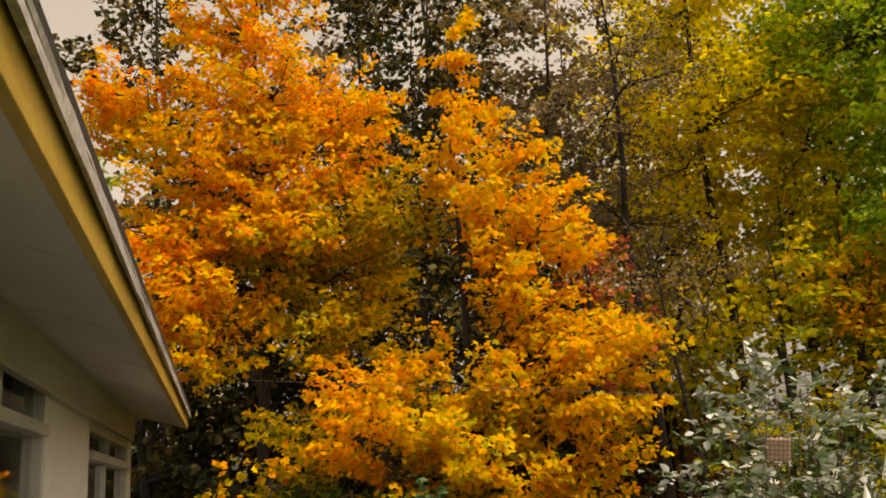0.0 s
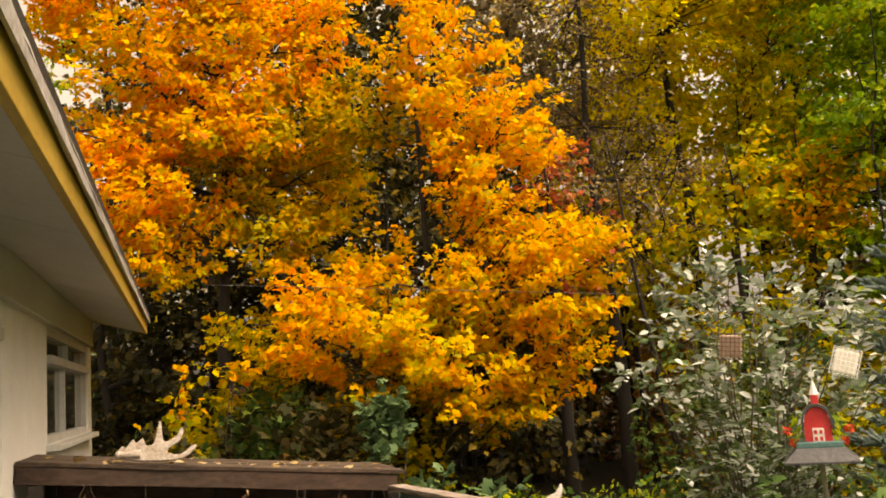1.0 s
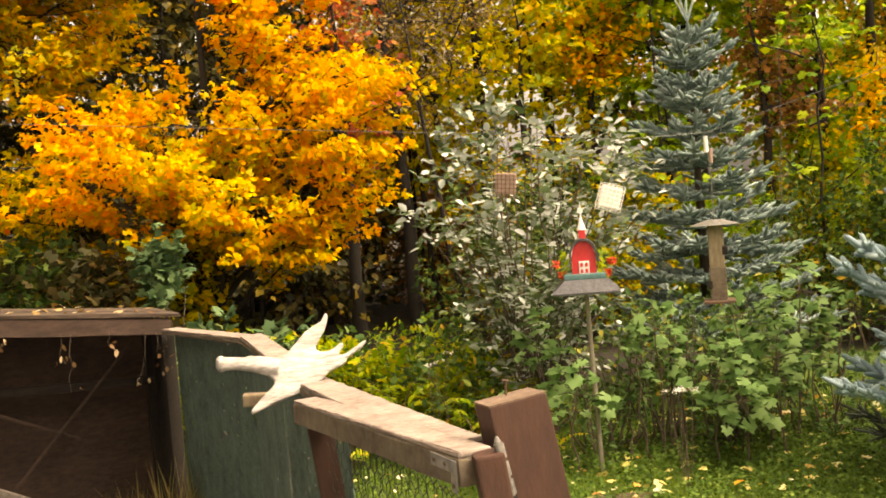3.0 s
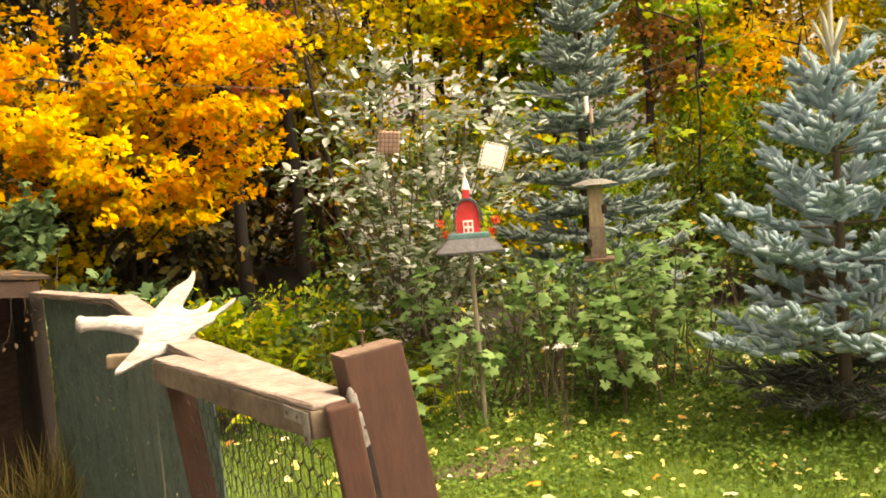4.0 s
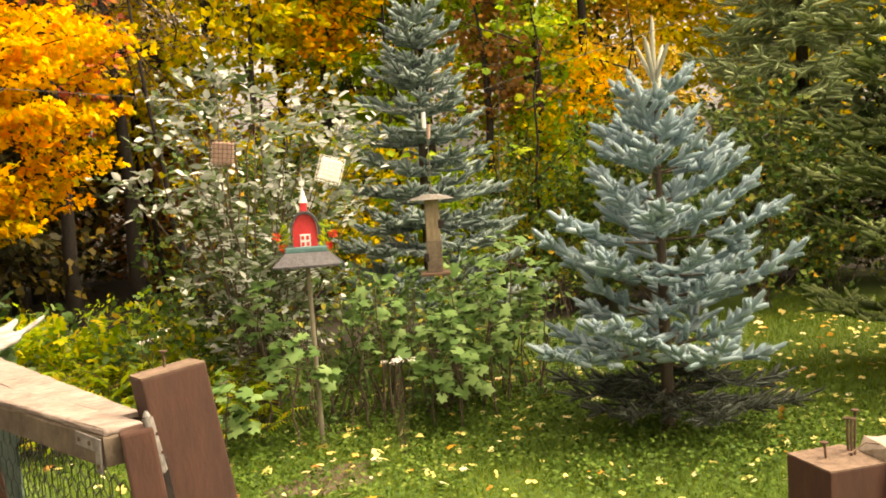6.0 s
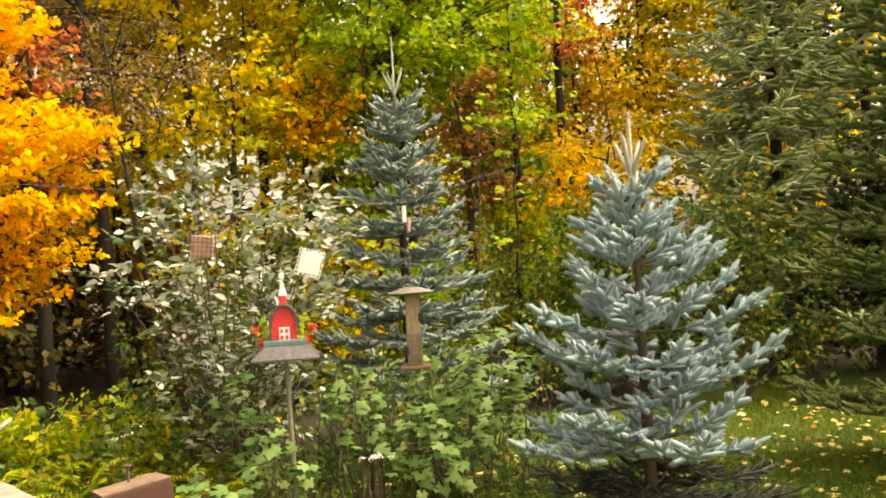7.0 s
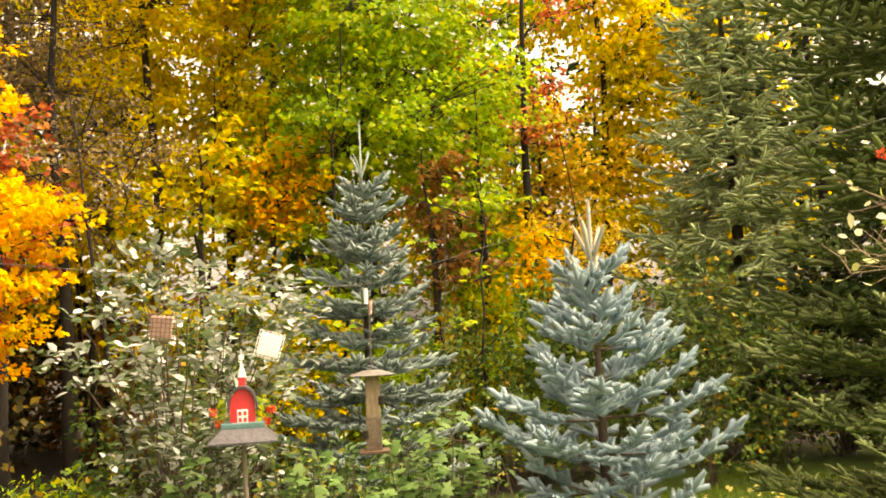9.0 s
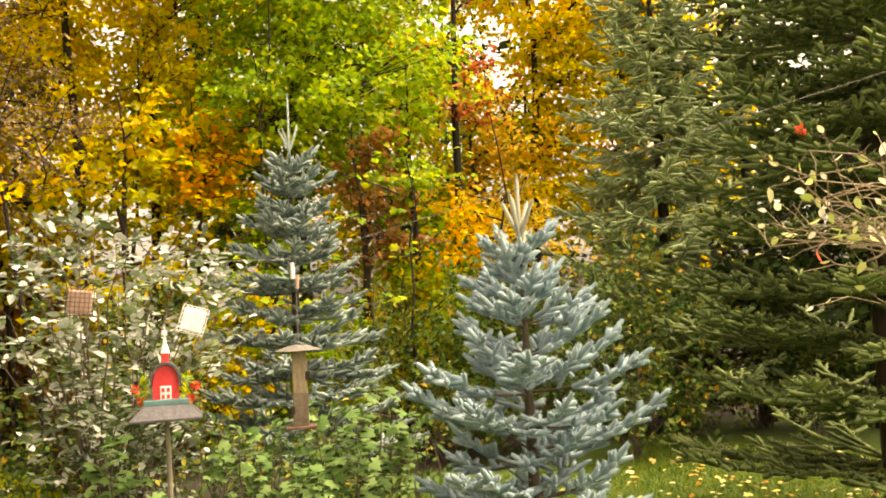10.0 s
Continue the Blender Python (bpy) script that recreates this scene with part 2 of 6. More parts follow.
def tear(m, scale, above):
    """Small holes and worn spots that let the view through."""
    n, l = m.node_tree.nodes, m.node_tree.links
    t = noise_tex(n, l, scale, 3)
    g = n.new("ShaderNodeMath")
    g.operation, g.inputs[1].default_value = "GREATER_THAN", above
    l.new(t.outputs["Fac"], g.inputs[0])
    clear, mix = n.new("ShaderNodeBsdfTransparent"), n.new("ShaderNodeMixShader")
    l.new(g.outputs[0], mix.inputs[0])
    l.new(n["Principled BSDF"].outputs[0], mix.inputs[1])
    l.new(clear.outputs[0], mix.inputs[2])
    l.new(mix.outputs[0], n["Material Output"].inputs["Surface"])


tear(M["shade_cloth"], 30, 0.60)

# ---- mesh helpers ----


def tri_mesh(name, verts, faces):
    """A mesh from arrays of corners and of triangles or quads."""
    me = bpy.data.meshes.new(name)
    verts, faces = np.asarray(verts, np.float32), np.asarray(faces, np.int32)
    k = faces.shape[1]
    me.vertices.add(len(verts))
    me.vertices.foreach_set("co", verts.ravel())
    me.loops.add(faces.size)
    me.loops.foreach_set("vertex_index", faces.ravel())
    me.polygons.add(len(faces))
    me.polygons.foreach_set("loop_start", np.arange(0, faces.size, k, dtype=np.int32))
    me.update(calc_edges=True)
    return me


def part(name, data, material, parent=None, label=""):
    """Links a bmesh or mesh as one object under a thing or part."""
    if isinstance(data, bmesh.types.BMesh):
        me = bpy.data.meshes.new(name)
        data.normal_update()
        data.to_mesh(me)
        data.free()
    else:
        me = data
    me.materials.append(M[material] if isinstance(material, str) else material)
    ob = new(name, me)
    if parent:
        ob.parent = parent
    if label:
        ob["label"] = label
    return ob


def thing(name, label, category, at=(0, 0, 0), group="", kind="", turn=0):
    ob = new(name)
    ob.empty_display_size = 0.05
    ob.matrix_world = pose(*at, 0, 0, turn)
    return tagged(ob, label, category, group, kind)


def box(bm, size, at=(0, 0, 0), m=None, bevel=0.0):
    """A box with softened edges added to a bmesh."""
    r = bmesh.ops.create_cube(bm, size=1.0)
    mat = (m if m is not None else Matrix()) @ Matrix.Translation(at) @ Matrix.Diagonal((*size, 1))
    bmesh.ops.transform(bm, matrix=mat, verts=r["verts"])
    if bevel > 0:
        edges = list({e for v in r["verts"] for e in v.link_edges})
        bmesh.ops.bevel(bm, geom=edges, offset=bevel, segments=2, affect="EDGES", profile=0.6)
    return bm


def boxed(size, at=(0, 0, 0), m=None, bevel=0.004):
    return box(bmesh.new(), size, at, m, bevel)


def along(a, b, up=(0, 0, 1)):
    """The pose at a whose x runs towards b."""
    x = (Vector(b) - Vector(a)).normalized()
    y = Vector(up).cross(x).normalized()
    z = x.cross(y)
    m = Matrix((x, y, z)).transposed().to_4x4()
    m.translation = a
    return m


def beam(a, b, width, height, bevel=0.004, up=(0, 0, 1), wear=0.0, cuts=0):
    """A timber from a to b, its top face along the line."""
    n = (Vector(b) - Vector(a)).length
    bm = boxed((n, width, height), (n / 2, 0, -height / 2), None, bevel)
    if cuts:
        bmesh.ops.subdivide_edges(bm, edges=[e for e in bm.edges if e.calc_length() > n * 0.8], cuts=cuts)
        for v in bm.verts:
            v.co += Vector([random.uniform(-wear, wear) for _ in range(3)])
    bmesh.ops.transform(bm, matrix=along(a, b, up), verts=bm.verts)
    return bm


def tube_arrays(points, radii, sides=7):
    """Corners and quads of a tube through points."""
    p = np.asarray(points, float)
    r = np.broadcast_to(np.asarray(radii, float), (len(p),))
    d = np.gradient(p, axis=0)
    d /= np.linalg.norm(d, axis=1)[:, None] + 1e-9
    ref = np.where(np.abs(d[:, 2:3]) > 0.9, np.array([[1.0, 0, 0]]), np.array([[0, 0, 1.0]]))
    if np.abs(d[:, 2]).max() > 0.9:
        ref = np.tile([[1.0, 0.02, 0.0]], (len(p), 1)) if np.abs(d[:, 0]).max() < 0.9 else np.tile([[0.02, 1.0, 0.0]], (len(p), 1))
    u = np.cross(d, ref)
    u /= np.linalg.norm(u, axis=1)[:, None] + 1e-9
    w = np.cross(d, u)
    a = np.linspace(0, 2 * np.pi, sides, endpoint=False)
    v = p[:, None] + r[:, None, None] * (np.cos(a)[None, :, None] * u[:, None] + np.sin(a)[None, :, None] * w[:, None])
    i = np.arange(len(p) - 1)[:, None] * sides
    j = np.arange(sides)[None]
    k = (j + 1) % sides
    f = np.stack([i + j, i + k, i + k + sides, i + j + sides], -1).reshape(-1, 4)
    return v.reshape(-1, 3), f


class Pile:
    """Collects arrays of corners and faces of one kind into one mesh."""

    def __init__(self):
        self.v, self.f, self.n = [], [], 0

    def add(self, v, f):
        self.v.append(v)
        self.f.append(np.asarray(f) + self.n)
        self.n += len(v)

    def tube(self, points, radii, sides=6):
        self.add(*tube_arrays(points, radii, sides))

    def mesh(self, name):
        return tri_mesh(name, np.concatenate(self.v), np.concatenate(self.f))


def rod(a, b, r0, r1=None, sides=8):
    """A closed round bar from a to b."""
    n = (Vector(b) - Vector(a)).length
    bm = bmesh.new()
    bmesh.ops.create_cone(bm, cap_ends=True, segments=sides, radius1=r0, radius2=r0 if r1 is None else r1, depth=n)
    bmesh.ops.translate(bm, verts=bm.verts, vec=(0, 0, n / 2))
    q = (Vector(b) - Vector(a)).to_track_quat("Z", "Y").to_matrix().to_4x4()
    bmesh.ops.transform(bm, matrix=Matrix.Translation(a) @ q, verts=bm.verts)
    return bm


LEAF = {
    "maple": (np.array([(0, 0, 0), (0.42, 0, 0.05), (0.02, 0.30, -0.02), (0.20, 0.50, -0.06), (0.46, 0.33, 0), (0.74, 0.45, -0.07), (0.73, 0.25, 0), (1.0, 0, -0.08),
                        (0.73, -0.25, 0), (0.74, -0.45, -0.07), (0.46, -0.33, 0), (0.20, -0.50, -0.06), (0.02, -0.30, -0.02)]),
              np.array([(1, 0, 11), (1, 12, 0), (1, 11, 10), (1, 10, 9), (1, 9, 8), (1, 8, 7), (1, 7, 6), (1, 6, 5), (1, 5, 4), (1, 4, 3), (1, 3, 0)])),
    "oval": (np.array([(0, 0, 0), (0.3, 0.26, 0.06), (0.68, 0.22, 0.05), (1.0, 0, -0.06), (0.68, -0.22, 0.05), (0.3, -0.26, 0.06), (0.5, 0, -0.03)]),
             np.array([(0, 6, 1), (1, 6, 2), (2, 6, 3), (3, 6, 4), (4, 6, 5), (5, 6, 0)])),
    "simple": (np.array([(0, 0, 0), (0.45, 0.36, 0.08), (1.0, 0, -0.05), (0.45, -0.36, 0.08)]), np.array([(0, 1, 2), (0, 2, 3)])),
    "lobed": (np.array([(0, 0, 0), (0.18, 0.42, 0.0), (0.52, 0.16, 0.05), (0.72, 0.34, 0), (1.0, 0, -0.06), (0.72, -0.34, 0), (0.52, -0.16, 0.05), (0.18, -0.42, 0)]),
              np.array([(0, 2, 1), (0, 7, 6), (0, 6, 2), (6, 4, 2), (2, 4, 3), (6, 5, 4)])),
    "pinna": (np.array([(0, 0.0, 0), (0.25, 0.13, 0.03), (1.0, 0, -0.12), (0.25, -0.13, 0.03)]), np.array([(0, 2, 1), (0, 3, 2)])),
    "blade": (np.array([(0, 0.05, 0), (0, -0.05, 0), (1.0, 0, 0.1)]), np.array([(0, 1, 2)])),
    "straw": (np.array([(0, 0.008, 0), (0, -0.008, 0), (0.6, -0.006, 0.05), (0.6, 0.006, 0.05), (1.0, 0, -0.03)]), np.array([(0, 1, 2), (0, 2, 3), (3, 2, 4)])),
    "frond": (np.array([(0, 0, 0), (0.3, 0.10, 0.06), (0.7, 0.07, 0.06), (1.0, 0, -0.1), (0.7, -0.07, 0.06), (0.3, -0.10, 0.06)]),
              np.array([(0, 5, 1), (1, 5, 4), (1, 4, 2), (2, 4, 3)])),
}


def unit(a):
    return a / (np.linalg.norm(a, axis=-1, keepdims=True) + 1e-9)


def leaves(pos, way, nor, size, shape):
    """Leaf blades at places, each pointing along way and facing nor."""
    tv, tf = LEAF[shape]
    way = unit(way)
    nor = unit(nor - (nor * way).sum(1, keepdims=True) * way)
    side = np.cross(nor, way)
    s = np.asarray(size)[:, None, None]
    v = pos[:, None] + s * (tv[None, :, 0:1] * way[:, None] + tv[None, :, 1:2] * side[:, None] + tv[None, :, 2:3] * nor[:, None])
    f = tf[None] + (np.arange(len(pos)) * len(tv))[:, None, None]
    return v.reshape(-1, 3), f.reshape(-1, 3)


def sprays(centres, outs, length, width, thick, per, size, rng, flat=0.55, droop=0.35):
    """Leaves in layered sprays round the ends of boughs: places, ways, faces, sizes."""
    n = len(centres)
    outs = unit(outs)
    side = unit(np.cross(outs, np.array([0, 0, 1.0])))
    up = np.cross(side, outs)
    a = rng.uniform(-1, 1, (n, per))
    b = rng.normal(0, 0.45, (n, per)) * (1.05 - 0.55 * np.abs(a))
    c = rng.normal(0, 0.5, (n, per))
    L = (length * rng.uniform(0.6, 1.25, n))[:, None]
    p = centres[:, None] + (a * L)[..., None] * outs[:, None] + (b * L * width)[..., None] * side[:, None] + (c * thick - 0.12 * (a + 0.6) ** 2 * L * droop * 2)[..., None] * up[:, None]
    way = outs[:, None] * 0.6 + side[:, None] * np.sign(b)[..., None] * 0.5 + rng.normal(0, 0.45, (n, per, 3)) + np.array([0, 0, -droop])
    nor = np.array([0, 0, 1.0]) * flat + outs[:, None] * (1 - flat) * 0.8 + rng.normal(0, 0.38, (n, per, 3))
    s = size * rng.uniform(0.6, 1.25, (n, per))
    return p.reshape(-1, 3), way.reshape(-1, 3), nor.reshape(-1, 3), s.ravel()


def crooked(a, b, bend, n, rng):
    """A line of n places from a to b that wanders by bend."""
    t = np.linspace(0, 1, n)[:, None]
    w = np.cumsum(rng.normal(0, 1, (n, 3)), axis=0)
    w = (w - w[0]) - t * (w[-1] - w[0])
    return np.asarray(a) * (1 - t) + np.asarray(b) * t + w * bend / math.sqrt(n)


def broadleaf(name, label, base, height, radius, blobs, leaf, shape, size, per, density, bark="bark", seed=1, lean=(0, 0), spray=0.42, flat=0.55, droop=0.35, twigs=True, group="", hollow=0.45, tier=0.0, rise=0.1, shaded=(), shaded_leaf=""):
    """A tree: tapered trunk, limbs to each mass of the crown, and leaves in sprays. blobs: centre x, y, z from the
    base, radii across and up; the shaded ones carry leaves with shade put into their colour.
    """
    rng = np.random.default_rng(seed)
    t = thing(name, label, "tree", base, group)
    tp = crooked((0, 0, -0.15), (lean[0], lean[1], height), 0.05 * math.sqrt(height), 12, rng)
    tr = radius * (1.15 - np.linspace(0, 1, 12) ** 0.8 * 1.08)
    wood = Pile()
    wood.tube(tp, tr, 9)
    limb = Pile()
    part("trunk", wood.mesh("trunk"), bark, t)
    P, W, N, S = [], [], [], []
    for bx, by, bz, rr, rz in list(blobs) + list(shaded):
        c = np.array((bx, by, bz))
        k = int(np.clip(np.searchsorted(tp[:, 2], max(0.6, bz - 0.7 * math.hypot(bx, by) - 0.2)), 1, 11))
        line = crooked(tp[k], c, 0.12 * math.hypot(bx, by) + 0.05, 7, rng)
        part("limb", tri_mesh("limb", *tube_arrays(line, np.linspace(tr[k] * 0.55 + 0.006, 0.008, 7), 6)), bark, t)
        m = max(6, int(density * rr * rr * (0.5 + rz / rr * 0.5)))
        d = unit(rng.normal(0, 1, (m, 3)))
        q = rng.uniform(hollow, 1.0, m) ** 0.6
        cs = c + d * q[:, None] * np.array((rr, rr, rz))
        if tier:
            cs[:, 2] = np.round(cs[:, 2] / tier) * tier - 0.10 * np.hypot(cs[:, 0], cs[:, 1]) + rng.normal(0, 0.09, m) + 0.1
        out = d * np.array((1, 1, 0.35)) + unit(cs - tp[np.clip(k, 0, 11)]) * 0.5 + np.array((0, 0, rise))
        p, w, nn, s = sprays(cs, out, spray, 0.6, 0.07 * spray / 0.42, per, size, rng, flat, droop)
        P.append(p), W.append(w), N.append(nn), S.append(s)
        if twigs:
            for e, o in zip(cs[::2], out[::2]):
                j = rng.integers(2, 7)
                tip = e + unit(o) * spray * 0.5
                limb.tube(crooked(line[j], tip, 0.06, 3, rng), np.linspace(0.011, 0.003, 3), 3)
    if twigs:
        tagged(part("twig_spray", limb.mesh("twig_spray"), bark, t), kind="stuff")
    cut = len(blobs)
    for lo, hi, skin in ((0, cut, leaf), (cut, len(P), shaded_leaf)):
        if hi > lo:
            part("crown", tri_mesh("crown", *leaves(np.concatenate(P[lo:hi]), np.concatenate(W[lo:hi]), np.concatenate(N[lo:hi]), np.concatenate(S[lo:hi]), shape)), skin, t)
    return t


def fingers(a, b, thick, needle, per_m, width, rng, sides=5):
    """Dense young shoots from a to b: a close core of needles and looser ones standing out. Corners and triangles of the older and the newer half."""
    n, L = len(a), np.linalg.norm(b - a, axis=1)
    d = unit(b - a)
    u = unit(np.cross(d, rng.normal(0, 1, (n, 3))))
    w = np.cross(d, u)
    prof = np.array(((0.0, 0.8), (0.30, 1.0), (0.86, 0.9), (1.0, 0.3)))
    an = np.linspace(0, 2 * np.pi, sides, endpoint=False)
    r = thick * rng.uniform(0.85, 1.15, n)
    ring = np.cos(an)[None, :, None] * u[:, None] + np.sin(an)[None, :, None] * w[:, None]
    v = a[:, None, None] + (b - a)[:, None, None] * prof[None, :, 0, None, None] + ring[:, None] * (r[:, None] * prof[None, :, 1])[..., None, None]
    i, j = np.arange(3)[:, None] * sides, np.arange(sides)[None]
    k = (j + 1) % sides
    f = np.concatenate([np.stack([i + j, i + k, i + k + sides], -1).reshape(-1, 3), np.stack([i + j, i + k + sides, i + j + sides], -1).reshape(-1, 3)])
    core = (v.reshape(-1, 3), (f[None] + (np.arange(n) * 4 * sides)[:, None, None]).reshape(-1, 3))
    m = np.maximum(4, (L * per_m).astype(int))
    i = np.repeat(np.arange(n), m)
    t = rng.uniform(0, 1.0, len(i))[:, None]
    c = rng.uniform(0, 2 * np.pi, len(i))[:, None]
    o = u[i] * np.cos(c) + w[i] * np.sin(c)
    s = np.cross(d[i], o)
    p = a[i] + (b - a)[i] * t + o * (r[i][:, None] * 0.75 * (1.1 - 0.5 * t))
    q = p + (o * (0.8 - 0.35 * t) + d[i] * 0.65) * needle * rng.uniform(0.75, 1.2, len(i))[:, None]
    nv = np.stack([p - s * width / 2, p + s * width / 2, q], 1)
    fresh = t[:, 0] > 0.4
    return core, [(x.reshape(-1, 3), np.arange(len(x) * 3).reshape(-1, 3)) for x in (nv[~fresh], nv[fresh])]


def spruce(name, label, base, height, reach, leaf, tips, seed, needle, per_m, width, whorl=0.25, boughs=8, lift=15.0, lift_top=50.0, tip_up=0.2, sag=0.0, bare=0.35, finger=0.12, thick=0.014, gap=0.075, power=0.7, leader=0.3, first=0.4, side=0.4, skirt=0.0, away=None, sides=5, candles=7, topping=0.5, full_to=99.0, hang=0.0, buff=0.0, fan=2, ragged=0.82, wander=7.0, candle=0.45, clump=0.0, top_leaf="candle"):
    """A spruce: whorls of boughs that turn up at their ends, side branches, and finger-like young shoots thick with needles. Past the plane facing away from the garden it has fewer shoots."""
    rng = np.random.default_rng(seed)
    t = thing(name, label, "tree", base)
    trunk = Pile()
    trunk.tube([(0, 0, -0.1), (0, 0, height * 0.5), (0, 0, height - leader)], [0.015 + height * 0.012, 0.008 + height * 0.007, 0.006], 8)
    shoot_length = finger
    A, B = [], []
    up = np.array((0, 0, 1.0))
    wood = Pile()

    def shoot(a, d, n):
        A.append(a), B.append(a + unit(d) * n)

    def bough(z, az, L, el, rich):
        finger = shoot_length * (0.62 + 0.38 * min(1.0, 2.2 * (1 - z / height)))
        out = np.array((math.cos(az), math.sin(az), 0.0))
        perp = np.array((-out[1], out[0], 0))
        m = max(3, int(L / gap))
        q = np.linspace(0, 1, m + 1)[:, None]
        line = up * z + out * (q * L * math.cos(el)) + up * (q * L * math.sin(el) + tip_up * L * q ** 3 - sag * L * q * (1 - 0.5 * q)) + perp * (rng.normal(0, 0.05) * L * q ** 2)
        wood.tube(line, np.linspace(0.004 + L * 0.009, 0.003, m + 1), 4)
        i0 = max(1, int(m * bare))
        for i in range(i0, m + 1):
            f = i / m
            ax = unit(line[i] - line[i - 1])
            if f > 0.6 * clump:
                shoot(line[i - 1], ax, gap * 1.25)
            full = rich * (1 - clump * 0.75 * (1 - f))
            if rng.random() < topping * full:
                shoot(line[i], ax * 0.7 + up * rng.uniform(0.3, 0.9 + 0.5 * clump) + perp * rng.normal(0, 0.4), finger * rng.uniform(0.6, 0.95))
            for sg in (-1, 1):
                if rng.random() > full:
                    continue
                w = finger * rng.uniform(0.7, 1.1) + L * side * (1 - f) ** 0.9 * rng.uniform(0.3, 1.0)
                dr = unit(ax * rng.uniform(0.45, 0.9) + perp * sg * rng.uniform(0.7, 1.0) + up * rng.normal(0.10 - hang, 0.16))
                o = line[i].copy()
                while w > finger * 1.35:
                    st = gap * rng.uniform(0.85, 1.1)
                    if not clump or w < finger * 2.6:
                        shoot(o, dr, st * 1.25)
                    o = o + dr * st
                    dr = unit(dr + ax * 0.10 + up * 0.05)
                    cr = np.cross(dr, up)
                    for s2 in (-1, 1):
                        if rng.random() < 0.85 * full:
                            shoot(o, dr * (0.7 - 0.2 * clump) + cr * s2 * 0.85 + up * rng.normal(0.12 - hang + 0.12 * clump, 0.24 + 0.12 * clump), finger * rng.uniform(0.55, 0.95))
                    w -= st
                shoot(o, dr + up * rng.uniform(0.0, 0.25), max(w, finger * 0.7))
        ax = unit(line[-1] - line[-2])
        shoot(line[-1], ax + up * 0.25, finger * rng.uniform(1.1, 1.5))
        for s in range(fan):
            c = 2 * np.pi * (s + 0.25) / fan + rng.normal(0, 0.2)
            shoot(line[-1] - ax * finger * 0.3 * (s % 2), ax + perp * math.cos(c) * 0.8 + up * (0.2 + 0.55 * math.sin(c)), finger * rng.uniform(0.7, 1.0))

    def rich(az):
        return 1.0 if away is None or math.cos(az - radians(away)) < 0.25 else 0.2

    z, row = first, 0
    while z < height - leader * 1.05:
        k = 1 - z / height
        n = max(5, int(boughs * (0.6 + 0.45 * k) * (1.0 if z < full_to else 0.6)))
        a0 = rng.uniform(0, 2 * np.pi)
        for j in range(n):
            az = a0 + 2 * np.pi * j / n + rng.normal(0, 0.15)
            L = max(0.03, reach * k ** power * (rng.uniform(ragged, 1.12) if (j + row) % 3 else rng.uniform(0.5, 0.8)) - finger * 1.1)
            bough(z + rng.normal(0, whorl * 0.02 * wander), az, L, radians(lift + (lift_top - lift) * (1 - k) ** 2 + rng.normal(0, wander)), rich(az) * (1.0 if z < full_to else 0.6))
        z += whorl * (0.75 + 0.35 * k) * rng.uniform(0.85, 1.15)
        row += 1
    top = np.array((0, 0, height - leader))
    shoot(top, up, leader)
    for i in range(candles):
        az, low = i * 2.4, i // 5
        shoot(top - up * leader * (0.05 + 0.42 * low), np.array((math.cos(az), math.sin(az), 2.2 - 0.9 * low)), leader * rng.uniform(0.85, 1.15) * candle)
    part("trunk", trunk.mesh("trunk"), "bark", t)
    if buff:
        k = len(A) - candles - 1
        core, (old, young) = fingers(np.array(A[k:]), np.array(B[k:]), thick * buff, needle * 0.8, per_m, width, rng, sides)
        del A[k:], B[k:]
        n1, n2 = len(core[0]), len(core[0]) + len(old[0])
        part("top_growth", tri_mesh("top_growth", np.concatenate([core[0], old[0], young[0]]), np.concatenate([core[1], old[1] + n1, young[1] + n2])), top_leaf, t, "pale upright top shoots")
    core, (old, young) = fingers(np.array(A), np.array(B), thick, needle, per_m, width, rng, sides)
    part("needles", tri_mesh("needles", np.concatenate([core[0], old[0]]), np.concatenate([core[1], old[1] + len(core[0])])), leaf, t).data.shade_smooth()
    part("new_growth", tri_mesh("new_growth", *young), tips, t)
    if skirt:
        # lowest boughs, hanging to the ground; their shade is put into the needle colour
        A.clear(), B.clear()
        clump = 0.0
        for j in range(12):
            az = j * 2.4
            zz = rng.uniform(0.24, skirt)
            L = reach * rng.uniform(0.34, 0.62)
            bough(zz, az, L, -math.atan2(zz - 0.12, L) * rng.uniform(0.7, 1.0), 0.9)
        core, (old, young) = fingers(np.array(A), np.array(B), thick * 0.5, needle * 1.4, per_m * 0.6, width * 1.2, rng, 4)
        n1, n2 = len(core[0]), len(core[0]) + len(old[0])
        part("shaded_bough", tri_mesh("shaded_bough", np.concatenate([core[0], old[0], young[0]]), np.concatenate([core[1], old[1] + n1, young[1] + n2])), "shaded_needle", t, "dull shaded lowest boughs")
    tagged(part("bough_frame", wood.mesh("bough_frame"), "twig", t), kind="stuff")
    return t


